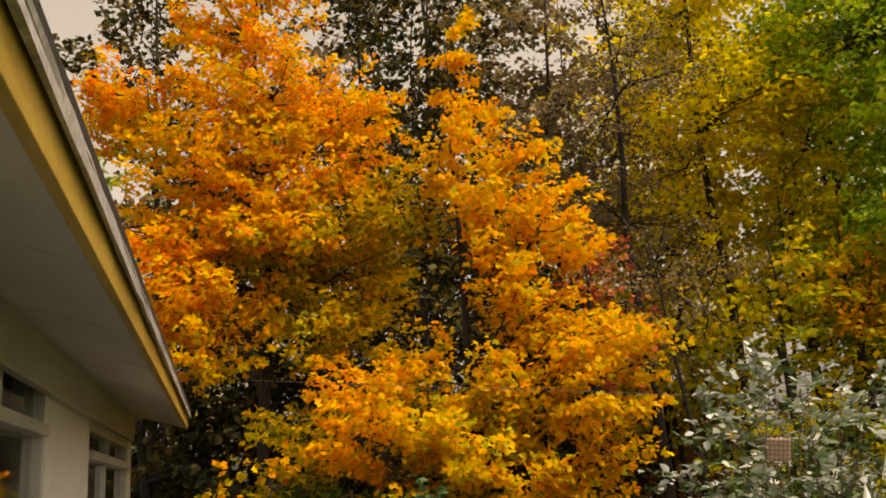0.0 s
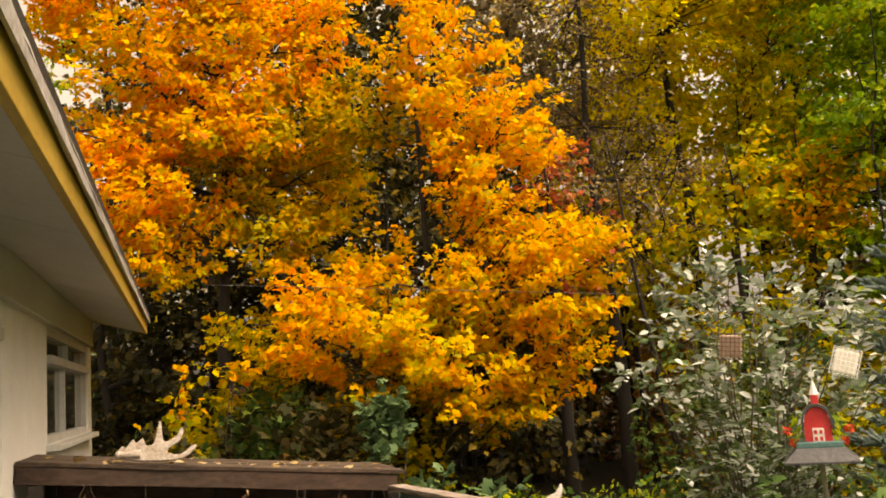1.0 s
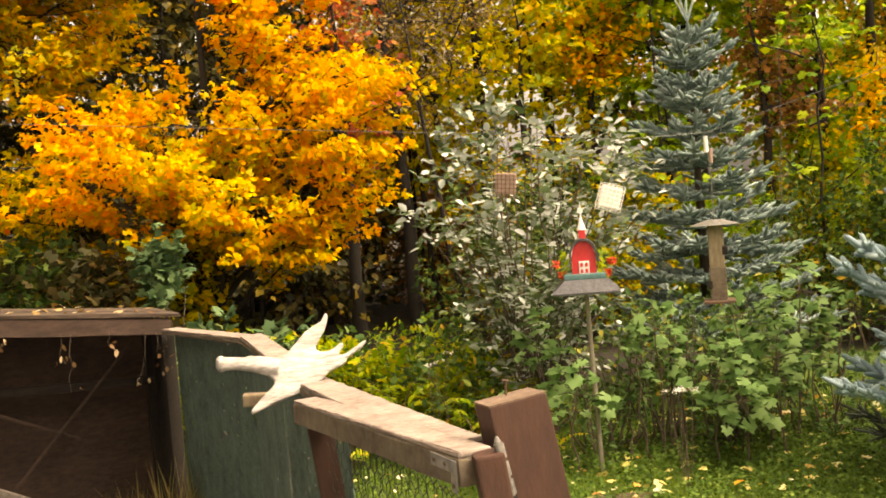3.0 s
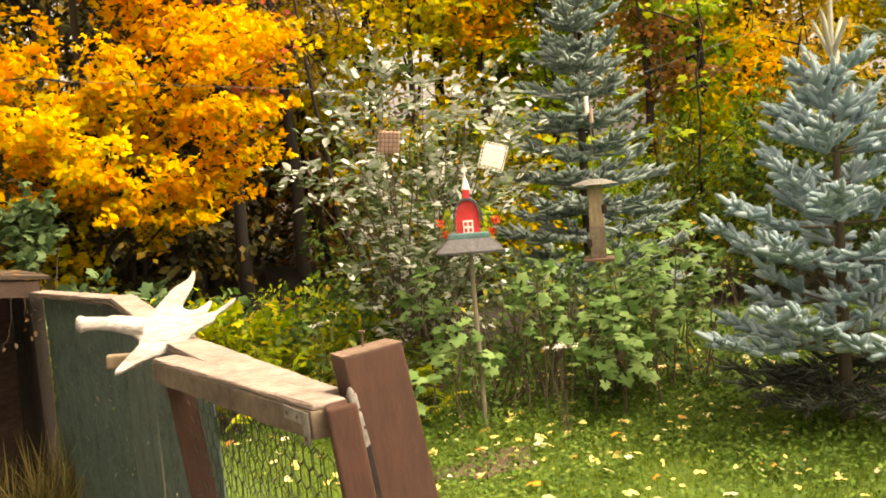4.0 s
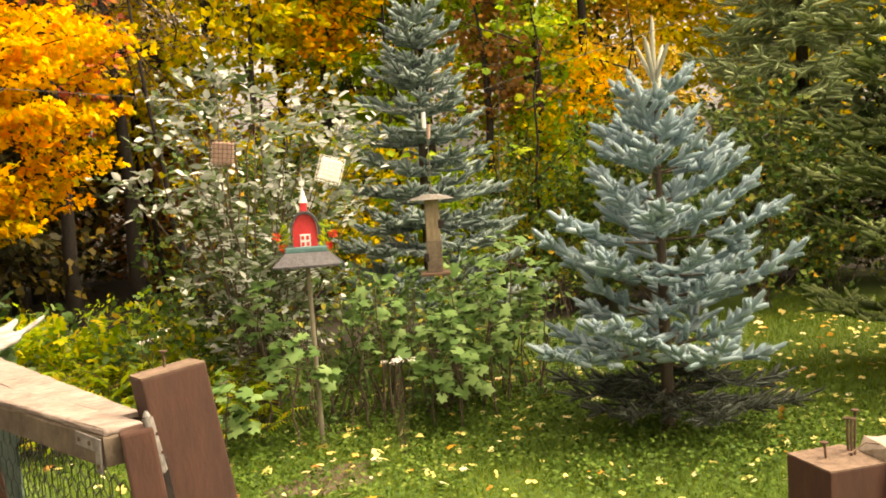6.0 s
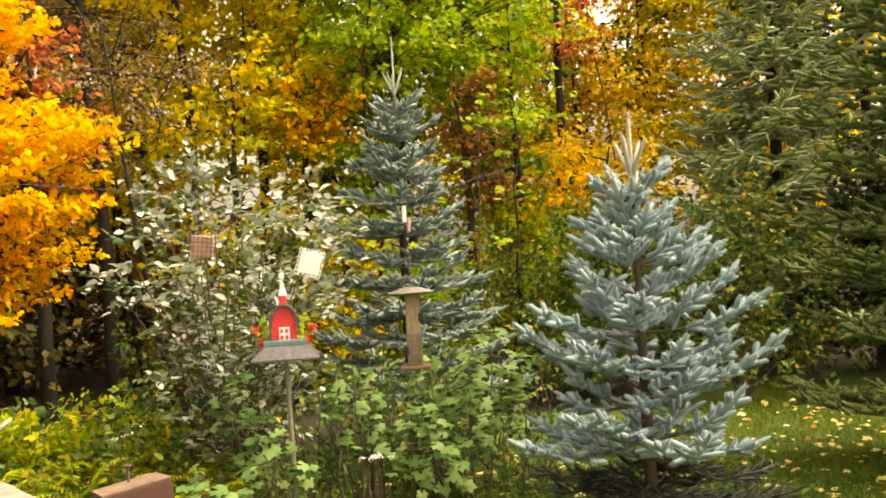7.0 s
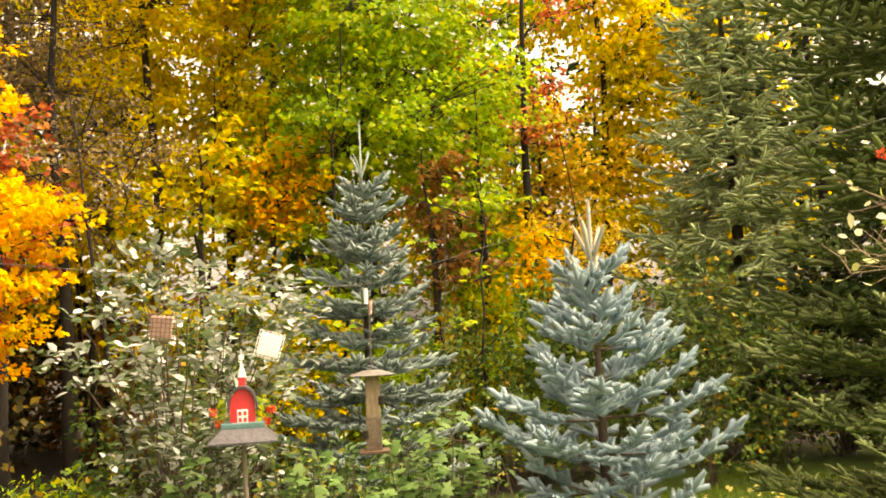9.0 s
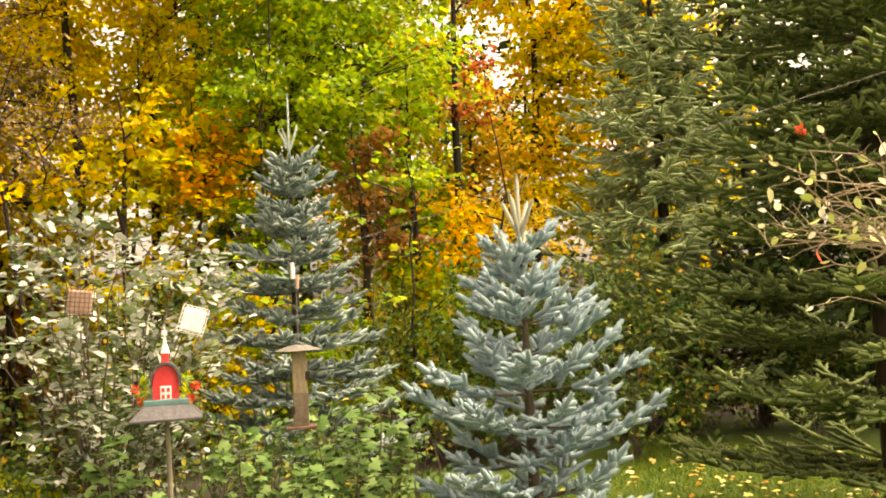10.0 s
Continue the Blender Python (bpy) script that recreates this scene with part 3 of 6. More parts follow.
def shrub(name, label, base, blobs, leaf, shape, size, stems, per, count, seed, spray=0.2, flat=0.4, droop=0.2, group="", category="shrub"):
    """A shrub: stems that fan out from the ground and leaves in tufts along them."""
    rng = np.random.default_rng(seed)
    t = thing(name, label, category, base, group)
    wood = Pile()
    P, W, N, S = [], [], [], []
    for bx, by, bz, rr, rz in blobs:
        c = np.array((bx, by, bz))
        m = int(count * rr * rz)
        d = unit(rng.normal(0, 1, (m, 3)))
        cs = c + d * (rng.uniform(0.15, 1, m) ** 0.5)[:, None] * np.array((rr, rr, rz))
        cs = cs[cs[:, 2] > 0.03]
        out = unit(cs - np.array((bx * 0.5, by * 0.5, bz - rz))) + np.array((0, 0, 0.2))
        for e in cs[:max(2, int(stems * rr))]:
            g = np.array((bx * 0.4 + rng.normal(0, 0.08), by * 0.4 + rng.normal(0, 0.08), -0.03))
            wood.tube(crooked(g, e, 0.10, 6, rng), np.linspace(0.008, 0.0025, 6), 5)
        p, w, nn, s = sprays(cs, out, spray, 0.7, 0.06, per, size, rng, flat, droop)
        P.append(p), W.append(w), N.append(nn), S.append(s)
    tagged(part("woody_base", wood.mesh("woody_base"), "twig", t), kind="stuff")
    part("foliage", tri_mesh("foliage", *leaves(np.concatenate(P), np.concatenate(W), np.concatenate(N), np.concatenate(S), shape)), leaf, t)
    return t


def polar(bearing, distance, z=0.0):
    """A place by its bearing, clockwise from +y, and distance from where the camera stands."""
    return (distance * math.sin(radians(bearing)) + 0.1, distance * math.cos(radians(bearing)), z)

# ---- ground ----


def ground_mat():
    m, n, l, b = node_mat("lawn_and_leaf_litter")
    tc = n.new("ShaderNodeTexCoord")
    big = noise_tex(n, l, 0.9, 5)
    fine = noise_tex(n, l, 40, 6)
    sep = n.new("ShaderNodeSeparateXYZ")
    l.new(tc.outputs["Object"], sep.inputs[0])
    grass = ramp(n, [(0.3, (0.03, 0.065, 0.006)), (0.55, (0.07, 0.13, 0.010)), (0.75, (0.14, 0.18, 0.02))])
    # litter colours are near black to carry the shade under the trees
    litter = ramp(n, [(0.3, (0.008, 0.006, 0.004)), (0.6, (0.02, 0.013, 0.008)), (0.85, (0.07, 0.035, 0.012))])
    l.new(fine.outputs["Fac"], grass.inputs["Fac"])
    l.new(fine.outputs["Fac"], litter.inputs["Fac"])
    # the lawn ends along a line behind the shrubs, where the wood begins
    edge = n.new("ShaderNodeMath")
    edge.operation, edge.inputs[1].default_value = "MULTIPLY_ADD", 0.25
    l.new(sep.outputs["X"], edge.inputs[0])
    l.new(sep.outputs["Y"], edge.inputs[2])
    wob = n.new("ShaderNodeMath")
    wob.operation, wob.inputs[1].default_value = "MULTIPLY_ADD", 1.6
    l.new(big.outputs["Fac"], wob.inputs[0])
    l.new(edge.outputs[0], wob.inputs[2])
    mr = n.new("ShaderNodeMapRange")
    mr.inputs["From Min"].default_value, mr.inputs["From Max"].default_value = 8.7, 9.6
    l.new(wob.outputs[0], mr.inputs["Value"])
    # trodden brown earth along the house, in the same near-black colours
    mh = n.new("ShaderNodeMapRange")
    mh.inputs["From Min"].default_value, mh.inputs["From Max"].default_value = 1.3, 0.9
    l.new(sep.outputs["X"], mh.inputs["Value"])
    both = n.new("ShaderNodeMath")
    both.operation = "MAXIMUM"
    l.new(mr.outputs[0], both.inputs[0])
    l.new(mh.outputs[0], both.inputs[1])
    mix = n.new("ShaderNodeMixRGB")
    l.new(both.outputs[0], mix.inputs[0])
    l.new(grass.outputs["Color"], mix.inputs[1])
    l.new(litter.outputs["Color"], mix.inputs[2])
    l.new(mix.outputs[0], b.inputs["Base Color"])
    b.inputs["Roughness"].default_value = 0.95
    bp = n.new("ShaderNodeBump")
    bp.inputs["Strength"].default_value, bp.inputs["Distance"].default_value = 0.7, 0.03
    l.new(fine.outputs["Fac"], bp.inputs["Height"])
    l.new(bp.outputs[0], b.inputs["Normal"])
    return m


M["ground"] = ground_mat()


def ground_height(x, y):
    return 0.035 * math.sin(x * 0.9 + 1) * math.cos(y * 0.8) + 0.02 * math.sin(x * 2.3 + y * 1.7) - 0.02


def make_ground():
    ax = np.concatenate([np.linspace(-400, -30, 8), np.linspace(-28, -6, 12), np.linspace(-5, 14, 77), np.linspace(15, 40, 14), np.linspace(60, 400, 8)])
    X, Y = np.meshgrid(ax, ax, indexing="ij")
    Z = np.vectorize(ground_height)(X, Y)
    Z = np.where(np.hypot(X, Y) > 30, -0.02, Z)
    n = len(ax)
    i, j = np.meshgrid(np.arange(n - 1), np.arange(n - 1), indexing="ij")
    a = (i * n + j).ravel()
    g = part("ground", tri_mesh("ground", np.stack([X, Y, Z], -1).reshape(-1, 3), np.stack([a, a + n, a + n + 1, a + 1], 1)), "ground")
    g.data.polygons.foreach_set("use_smooth", np.ones(len(g.data.polygons), bool))
    tagged(g, "mown green lawn running into leaf litter coloured for shade under trees", "ground", kind="structure")


make_ground()

# ---- the house ----
WALL_X, WALL_END = -0.96, 9.62


def make_house():
    # wall pieces round two window openings (along y: -4 to 5.0 window 1 from 1.6; window 2 6.6 to 9.3)
    th = 0.18
    xc = WALL_X - th / 2

    bm = bmesh.new()
    for y0, y1, z0, z1 in ((-6, 1.6, -0.1, 2.56), (5.0, 6.6, -0.1, 2.56), (9.3, WALL_END, -0.1, 2.56), (1.6, 5.0, -0.1, 0.9), (1.6, 5.0, 2.42, 2.56), (6.6, 9.3, -0.1, 1.5), (6.6, 9.3, 2.28, 2.56)):
        box(bm, (th, y1 - y0, z1 - z0), (xc, (y0 + y1) / 2, (z0 + z1) / 2))
    w = part("wall_east", bm, "stucco")
    tagged(w, "off-white painted house wall, weathered and slightly stained", "wall", kind="structure")
    # end wall and the far sides close the house
    bm = bmesh.new()
    box(bm, (7.0, 0.18, 2.66), (WALL_X - th - 3.5, WALL_END - 0.09, 1.23))
    box(bm, (7.0, 0.18, 2.66), (WALL_X - th - 3.5, -5.91, 1.23))
    tagged(part("wall_north", bm, "stucco"), "off-white painted end wall of the house", "wall", kind="structure")
    # sloping soffit in panels with thin seams
    soffit = tagged(new("soffit"), "grey painted sloping soffit boards with thin seams", "soffit", kind="structure")
    y = -6.0
    while y < 9.3:
        y2 = min(y + 1.22, 9.34)
        a, b = Vector((-0.45, 0, 2.392)), Vector((WALL_X + 0.002, 0, 2.542))
        bm = bmesh.new()
        vs = [bm.verts.new(v) for v in ((a.x, y + 0.004, a.z), (b.x, y + 0.004, b.z), (b.x, y2 - 0.004, b.z), (a.x, y2 - 0.004, a.z))]
        up = [bm.verts.new(v.co + Vector((0, 0, 0.02))) for v in vs]
        bm.faces.new(vs), bm.faces.new(up[::-1])
        for i in range(4):
            bm.faces.new((vs[i], up[i], up[(i + 1) % 4], vs[(i + 1) % 4]))
        bmesh.ops.recalc_face_normals(bm, faces=bm.faces)
        part("soffit_panel", bm, "soffit", soffit)
        y = y2
    tagged(part("frieze", boxed((0.05, 15.3, 0.25), (WALL_X + 0.026, 1.68, 2.408), None, 0.004), "soffit"), "grey painted frieze board above the windows", "trim", kind="structure")
    # fascia board, drip edge and shingled roof
    f = part("fascia", boxed((0.03, 15.44, 0.13), (-0.435, 1.66, 2.449), None, 0.004), "fascia")
    tagged(f, "yellow painted fascia board along the eave, chipped edge", "fascia", kind="structure")
    bm = bmesh.new()
    box(bm, (0.06, 15.5, 0.012), (-0.425, 1.66, 2.527))
    box(bm, (0.014, 15.5, 0.05), (-0.402, 1.66, 2.507))
    bmesh.ops.subdivide_edges(bm, edges=[e for e in bm.edges if e.calc_length() > 5], cuts=60)
    for v in bm.verts:
        v.co.x += random.uniform(-0.004, 0.004)
        v.co.z += random.uniform(-0.004, 0.004)
    tagged(part("drip_edge", bm, "roof_edge"), "pale metal drip edge with worn shingle ends", "roof edge", kind="structure")
    bm = bmesh.new()
    m = along((-0.40, 1.66, 2.535), (-4.9, 1.66, 3.83), (0, 0, 1))
    box(bm, (4.7, 15.5, 0.03), (2.35, 0, 0.015), m)
    tagged(part("roof", bm, "slate"), "grey shingled low-pitched roof of the house", "roof", kind="structure")
    # gable-end return closing the eave at the corner
    bm = bmesh.new()
    vs = [bm.verts.new(v) for v in ((-0.42, 9.36, 2.385), (WALL_X, 9.36, 2.535), (WALL_X, 9.36, 2.70), (-0.42, 9.36, 2.52))]
    top = [bm.verts.new(v.co + Vector((0, 0.02, 0))) for v in vs]
    bm.faces.new(vs), bm.faces.new(top[::-1])
    for i in range(4):
        bm.faces.new((vs[i], top[i], top[(i + 1) % 4], vs[(i + 1) % 4]))
    bmesh.ops.recalc_face_normals(bm, faces=bm.faces)
    tagged(part("eave_end_board", bm, "fascia"), "short yellow board closing the end of the eave", "trim", kind="structure")


def make_window(name, y0, y1, z0, z1, bars_y, bar_z, label):
    w = tagged(new(name), label, "window", kind="structure")
    x = WALL_X - 0.05
    bm = bmesh.new()
    t = 0.055
    box(bm, (0.08, y1 - y0, t), (x, (y0 + y1) / 2, z1 - t / 2), None, 0.005)
    box(bm, (0.08, y1 - y0, t), (x, (y0 + y1) / 2, z0 + t / 2), None, 0.005)
    box(bm, (0.08, t, z1 - z0 - 2 * t), (x, y0 + t / 2, (z0 + z1) / 2), None, 0.005)
    box(bm, (0.08, t, z1 - z0 - 2 * t), (x, y1 - t / 2, (z0 + z1) / 2), None, 0.005)
    part("window_frame", bm, "frame_white", w)
    part("transom", boxed((0.11, y1 - y0 - 2 * t, 0.06), (x + 0.02, (y0 + y1) / 2, bar_z), None, 0.006), "frame_white", w)
    for b in bars_y:
        part("mullion", boxed((0.06, 0.045, bar_z - z0 - t - 0.03), (x, b, (bar_z - 0.03 + z0 + t) / 2), None, 0.005), "frame_white", w)
        part("mullion", boxed((0.06, 0.035, z1 - t - bar_z - 0.03), (x, b + 0.2, (bar_z + 0.03 + z1 - t) / 2), None, 0.005), "frame_white", w)
    part("window_sill", boxed((0.14, y1 - y0 + 0.1, 0.04), (WALL_X + 0.02, (y0 + y1) / 2, z0 - 0.022), None, 0.006), "frame_white", w)
    p = part("pane", boxed((0.006, y1 - y0 - 0.1, z1 - z0 - 0.1), (x - 0.01, (y0 + y1) / 2, (z0 + z1) / 2), None, 0), glass, w)
    p.visible_shadow = False
    # a curtain and a dim room behind
    bm = bmesh.new()
    n = 40
    cy = np.linspace(y0 + 0.1, y0 + (y1 - y0) * 0.45, n)
    rows = []
    for z in (z0 + 0.02, bar_z - 0.02):
        rows.append([bm.verts.new((x - 0.16 + 0.025 * math.sin(k * 1.3), c, z)) for k, c in enumerate(cy)])
    for k in range(n - 1):
        bm.faces.new((rows[0][k], rows[0][k + 1], rows[1][k + 1], rows[1][k]))
    part("curtain", bm, "curtain", w, "pale folded curtain")


def glass_mat():
    m, n, l, b = node_mat("window_glass")
    b.inputs["Roughness"].default_value = 0.03
    b.inputs["Transmission Weight"].default_value = 1.0
    b.inputs["IOR"].default_value = 1.45
    b.inputs["Base Color"].default_value = (0.9, 0.94, 0.92, 1)
    return m


glass = glass_mat()
make_house()
make_window("window_1", 1.6, 5.0, 0.9, 2.42, (2.7, 3.85), 2.11, "wide off-white framed window with a transom bar")
make_window("window_2", 6.6, 9.3, 1.5, 2.28, (7.75,), 2.06, "dark low window with off-white frame and transom")
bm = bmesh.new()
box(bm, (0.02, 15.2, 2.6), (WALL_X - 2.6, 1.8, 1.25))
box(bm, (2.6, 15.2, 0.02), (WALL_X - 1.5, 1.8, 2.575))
tagged(part("inner_wall", bm, "dark_room"), "inner wall and ceiling of the house, coloured dark for an unlit room", "wall", kind="structure")

# ---- lean-to pen beside the house ----


def roof_z(x):
    return 1.47 + (x + 0.96) * (1.245 - 1.47) / 2.05


def make_pen():
    t = thing("animal_pen", "low lean-to pen of dark old boards with leaf-strewn roof", "pen", (0, 0, 0))
    front, back = 5.30, 5.95
    # roof boards side by side, running away from the house wall
    y = front
    k = 0
    while y < back - 0.05:
        w = 0.145
        bm = beam((-0.95, y + w / 2, roof_z(-0.95)), (1.10 + random.uniform(-0.02, 0.03), y + w / 2, roof_z(1.10)), w - 0.006, 0.022, 0.003, wear=0.003, cuts=8)
        part("roof_board", bm, "old_board", t)
        y += w
        k += 1
    part("front_beam", beam((-0.95, front + 0.03, roof_z(-0.95) - 0.025), (1.08, front + 0.03, roof_z(1.08) - 0.025), 0.04, 0.09, 0.004, wear=0.003, cuts=6), "dark_board", t)
    part("back_beam", beam((-0.95, back - 0.03, roof_z(-0.95) - 0.025), (1.08, back - 0.03, roof_z(1.08) - 0.025), 0.04, 0.09, 0.004), "shade_black", t)
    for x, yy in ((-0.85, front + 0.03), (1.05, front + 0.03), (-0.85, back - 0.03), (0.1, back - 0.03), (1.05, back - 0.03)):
        part("post", boxed((0.07, 0.07, roof_z(x) - 0.12), (x, yy, (roof_z(x) - 0.12) / 2), None, 0.006), "shade_black", t)
    # boarded back and side
    for i in range(14):
        x = -0.9 + i * 0.145
        part("back_board", boxed((0.1446, 0.018, roof_z(x) - 0.06), (x, back + 0.01, (roof_z(x) - 0.06) / 2), None, 0.0), "dark_board", t)
    for i in range(4):
        y = front + 0.10 + i * 0.145
        part("side_board", boxed((0.018, 0.1446, roof_z(1.06) - 0.06), (1.075, y, (roof_z(1.06) - 0.06) / 2), None, 0.002), "shade_black", t)
    part("rail", beam((-0.9, front + 0.42, 0.98), (1.03, front + 0.42, 0.86), 0.03, 0.05, 0.003), "shade_black", t)
    part("stick", beam((-0.6, front + 0.25, 1.2), (0.6, front + 0.5, 0.55), 0.02, 0.02, 0.004), "dark_board", t)
    part("stick", beam((0.9, front + 0.3, 1.1), (0.2, front + 0.5, 0.3), 0.018, 0.018, 0.004), "dark_board", t)
    # mesh front
    wires = Pile()
    s = 0.038
    for i in range(int(1.95 / s)):
        x = -0.9 + i * s
        wires.tube([(x, front + 0.008, 0.05), (x, front + 0.008, roof_z(x) - 0.12)], 0.00035, 3)
    for i in range(30):
        z = 0.06 + i * s
        wires.tube([(-0.92, front + 0.008, z), (1.06, front + 0.008, z)], 0.00035, 3)
    part("mesh_front", wires.mesh("mesh_front"), "shade_black", t)
    part("brace", beam((-0.9, front - 0.05, 1.05), (0.35, front - 0.05, 0.35), 0.045, 0.045, 0.004), "grey_wood", t)
    # the vine's dead leaves hanging from the beam
    rng = np.random.default_rng(12)
    v = thing("dead_vine", "dry brown vine leaves hanging from the pen roof", "vine", (0, front - 0.02, 0))
    P, S = [], []
    stems = Pile()
    for x, ln in ((1.02, 0.20), (0.98, 0.12), (0.93, 0.26), (0.55, 0.30), (0.50, 0.16), (0.74, 0.10), (-0.62, 0.10), (-0.58, 0.30), (-0.30, 0.34), (0.20, 0.06)):
        z0 = roof_z(x) - 0.10
        stems.tube(crooked((x, 0, z0), (x + rng.normal(0, 0.04), -0.02, z0 - ln), 0.03, 6, rng), 0.0012, 4)
        n = rng.integers(3, 9)
        P.append(np.stack([x + rng.normal(0, 0.04, n), rng.normal(-0.02, 0.02, n), z0 - ln * rng.uniform(0.3, 1.1, n)], 1))
    P = np.concatenate(P)
    tagged(part("stems", stems.mesh("stems"), "twig", v), kind="stuff")
    part("leaves", tri_mesh("leaves", *leaves(P, rng.normal(0, 0.5, P.shape) + (0, 0, -1), rng.normal(0, 1, P.shape) + (0, -1, 0), rng.uniform(0.012, 0.045, len(P)), "oval")), "dead", v)
    # fallen leaves on the roof
    n = 55
    x, y = rng.uniform(-0.9, 1.05, n), front + 0.04 + rng.uniform(0, 1, n) ** 1.3 * 0.52
    P = np.stack([x, y, np.array([roof_z(a) for a in x]) + 0.012], 1)
    tagged(part("roof_leaves", tri_mesh("roof_leaves", *leaves(P, rng.normal(0, 1, P.shape) * (1, 1, 0.1), rng.normal(0, 0.25, P.shape) + (0, 0, 1), rng.uniform(0.03, 0.07, n), "lobed")), "roof_leaf"),
           "dry yellow leaves scattered on the pen roof", "fallen leaves", kind="stuff")


M["dark_board"] = rough_mat("dark_red_brown_board", (0.024, 0.014, 0.010), (0.075, 0.043, 0.031), 5, 0.9, 0.4, (0.4, 1, 1), 40)
M["roof_leaf"] = leaf_mat("dull_fallen_leaf", [(0.0, (0.22, 0.14, 0.06)), (0.5, (0.42, 0.28, 0.09)), (0.85, (0.58, 0.48, 0.32)), (1.0, (0.26, 0.12, 0.05))], 2.0, 0.2, 0.2)
M["end_grain"] = rough_mat("brown_end_grain", (0.085, 0.052, 0.036), (0.24, 0.165, 0.12), 14, 0.9, 0.5, (1, 1, 1), 90)
M["log_wood"] = rough_mat("pale_split_log", (0.16, 0.12, 0.09), (0.40, 0.34, 0.29), 9, 0.85, 0.6, (1, 1, 1), 60)
M["old_bone"] = rough_mat("browned_antler", (0.16, 0.115, 0.085), (0.46, 0.41, 0.37), 12, 0.7, 0.35, (1, 1, 1), 60)
M["dead"] = leaf_mat("dead_leaf", [(0.0, (0.14, 0.07, 0.03)), (0.6, (0.32, 0.18, 0.08)), (1.0, (0.55, 0.42, 0.26))], 3, 0.3, 0.2)
make_pen()



def dry_tuft(base, n, height, seed):
    rng = np.random.default_rng(seed)
    t = thing("dry_grass_tuft", "tuft of long dry yellowish grass by the pen", "grass tuft", base)
    P = np.stack([rng.normal(0, 0.09, n), rng.normal(0, 0.07, n), np.full(n, -0.02)], 1)
    way = np.stack([rng.normal(0, 0.28, n), rng.normal(0, 0.28, n), np.ones(n)], 1)
    part("blades", tri_mesh("blades", *leaves(P, way, rng.normal(0, 1, (n, 3)) * (1, 1, 0.2), height * rng.uniform(0.5, 1.1, n), "straw")), "dry_grass", t)["kind"] = "stuff"


dry_tuft((0.95, 4.95, 0), 260, 0.52, 5)
dry_tuft((0.62, 5.05, 0), 180, 0.40, 6)

# ---- antlers ----


def antler_mesh(outline, scale, thick, dish, beam_line, burr, seed):
    """A shed moose antler: a dished palm with pointed tines, cut to its outline, and a round beam ending in a burr."""
    rng = np.random.default_rng(seed)
    bm = bmesh.new()
    pts = [Vector((x * scale, y * scale)) for x, y in outline]
    n = len(pts)
    smooth = []
    for i in range(n):
        a, b, c, d = pts[i - 1], pts[i], pts[(i + 1) % n], pts[(i + 2) % n]
        for u in (0.0, 0.5):
            smooth.append(0.5 * (2 * b + (c - a) * u + (2 * a - 5 * b + 4 * c - d) * u * u + (3 * b - a - 3 * c + d) * u ** 3))
    lo = [bm.verts.new((p.x, p.y, -thick / 2)) for p in smooth]
    hi = [bm.verts.new((p.x, p.y, thick / 2)) for p in smooth]
    bm.faces.new(lo[::-1]), bm.faces.new(hi)
    for i in range(len(lo)):
        j = (i + 1) % len(lo)
        bm.faces.new((lo[i], lo[j], hi[j], hi[i]))
    line = [Vector((x * scale, y * scale, z * scale)) for x, y, z, r in beam_line]
    v, f = tube_arrays([p[:] for p in line], [r * scale for *_, r in beam_line], 12)
    vs = [bm.verts.new(p) for p in v]
    for q in f:
        bm.faces.new([vs[k] for k in q])
    bm.faces.new(vs[:12][::-1]), bm.faces.new(vs[-12:])
    r = bmesh.ops.create_icosphere(bm, subdivisions=2, radius=burr * scale)
    bmesh.ops.transform(bm, matrix=Matrix.Translation(line[0]) @ Matrix.Diagonal((0.62, 1, 1, 1)), verts=r["verts"])
    bmesh.ops.recalc_face_normals(bm, faces=bm.faces)
    bmesh.ops.triangulate(bm, faces=[f for f in bm.faces if len(f.verts) > 4])
    for v in bm.verts:
        v.co.z += dish * ((v.co.y / scale) ** 2 + 0.4 * (v.co.x / scale - 0.6) ** 2) * scale + rng.normal(0, 0.0008)
    return bm


def smooth_skin(ob, voxel):
    """Fuses the beam and the palm into a single rounded skin."""
    r = ob.modifiers.new("skin", "REMESH")
    r.mode, r.voxel_size, r.use_smooth_shade = "VOXEL", voxel, True
    m = ob.modifiers.new("worn", "SMOOTH")
    m.factor, m.iterations = 0.5, 5


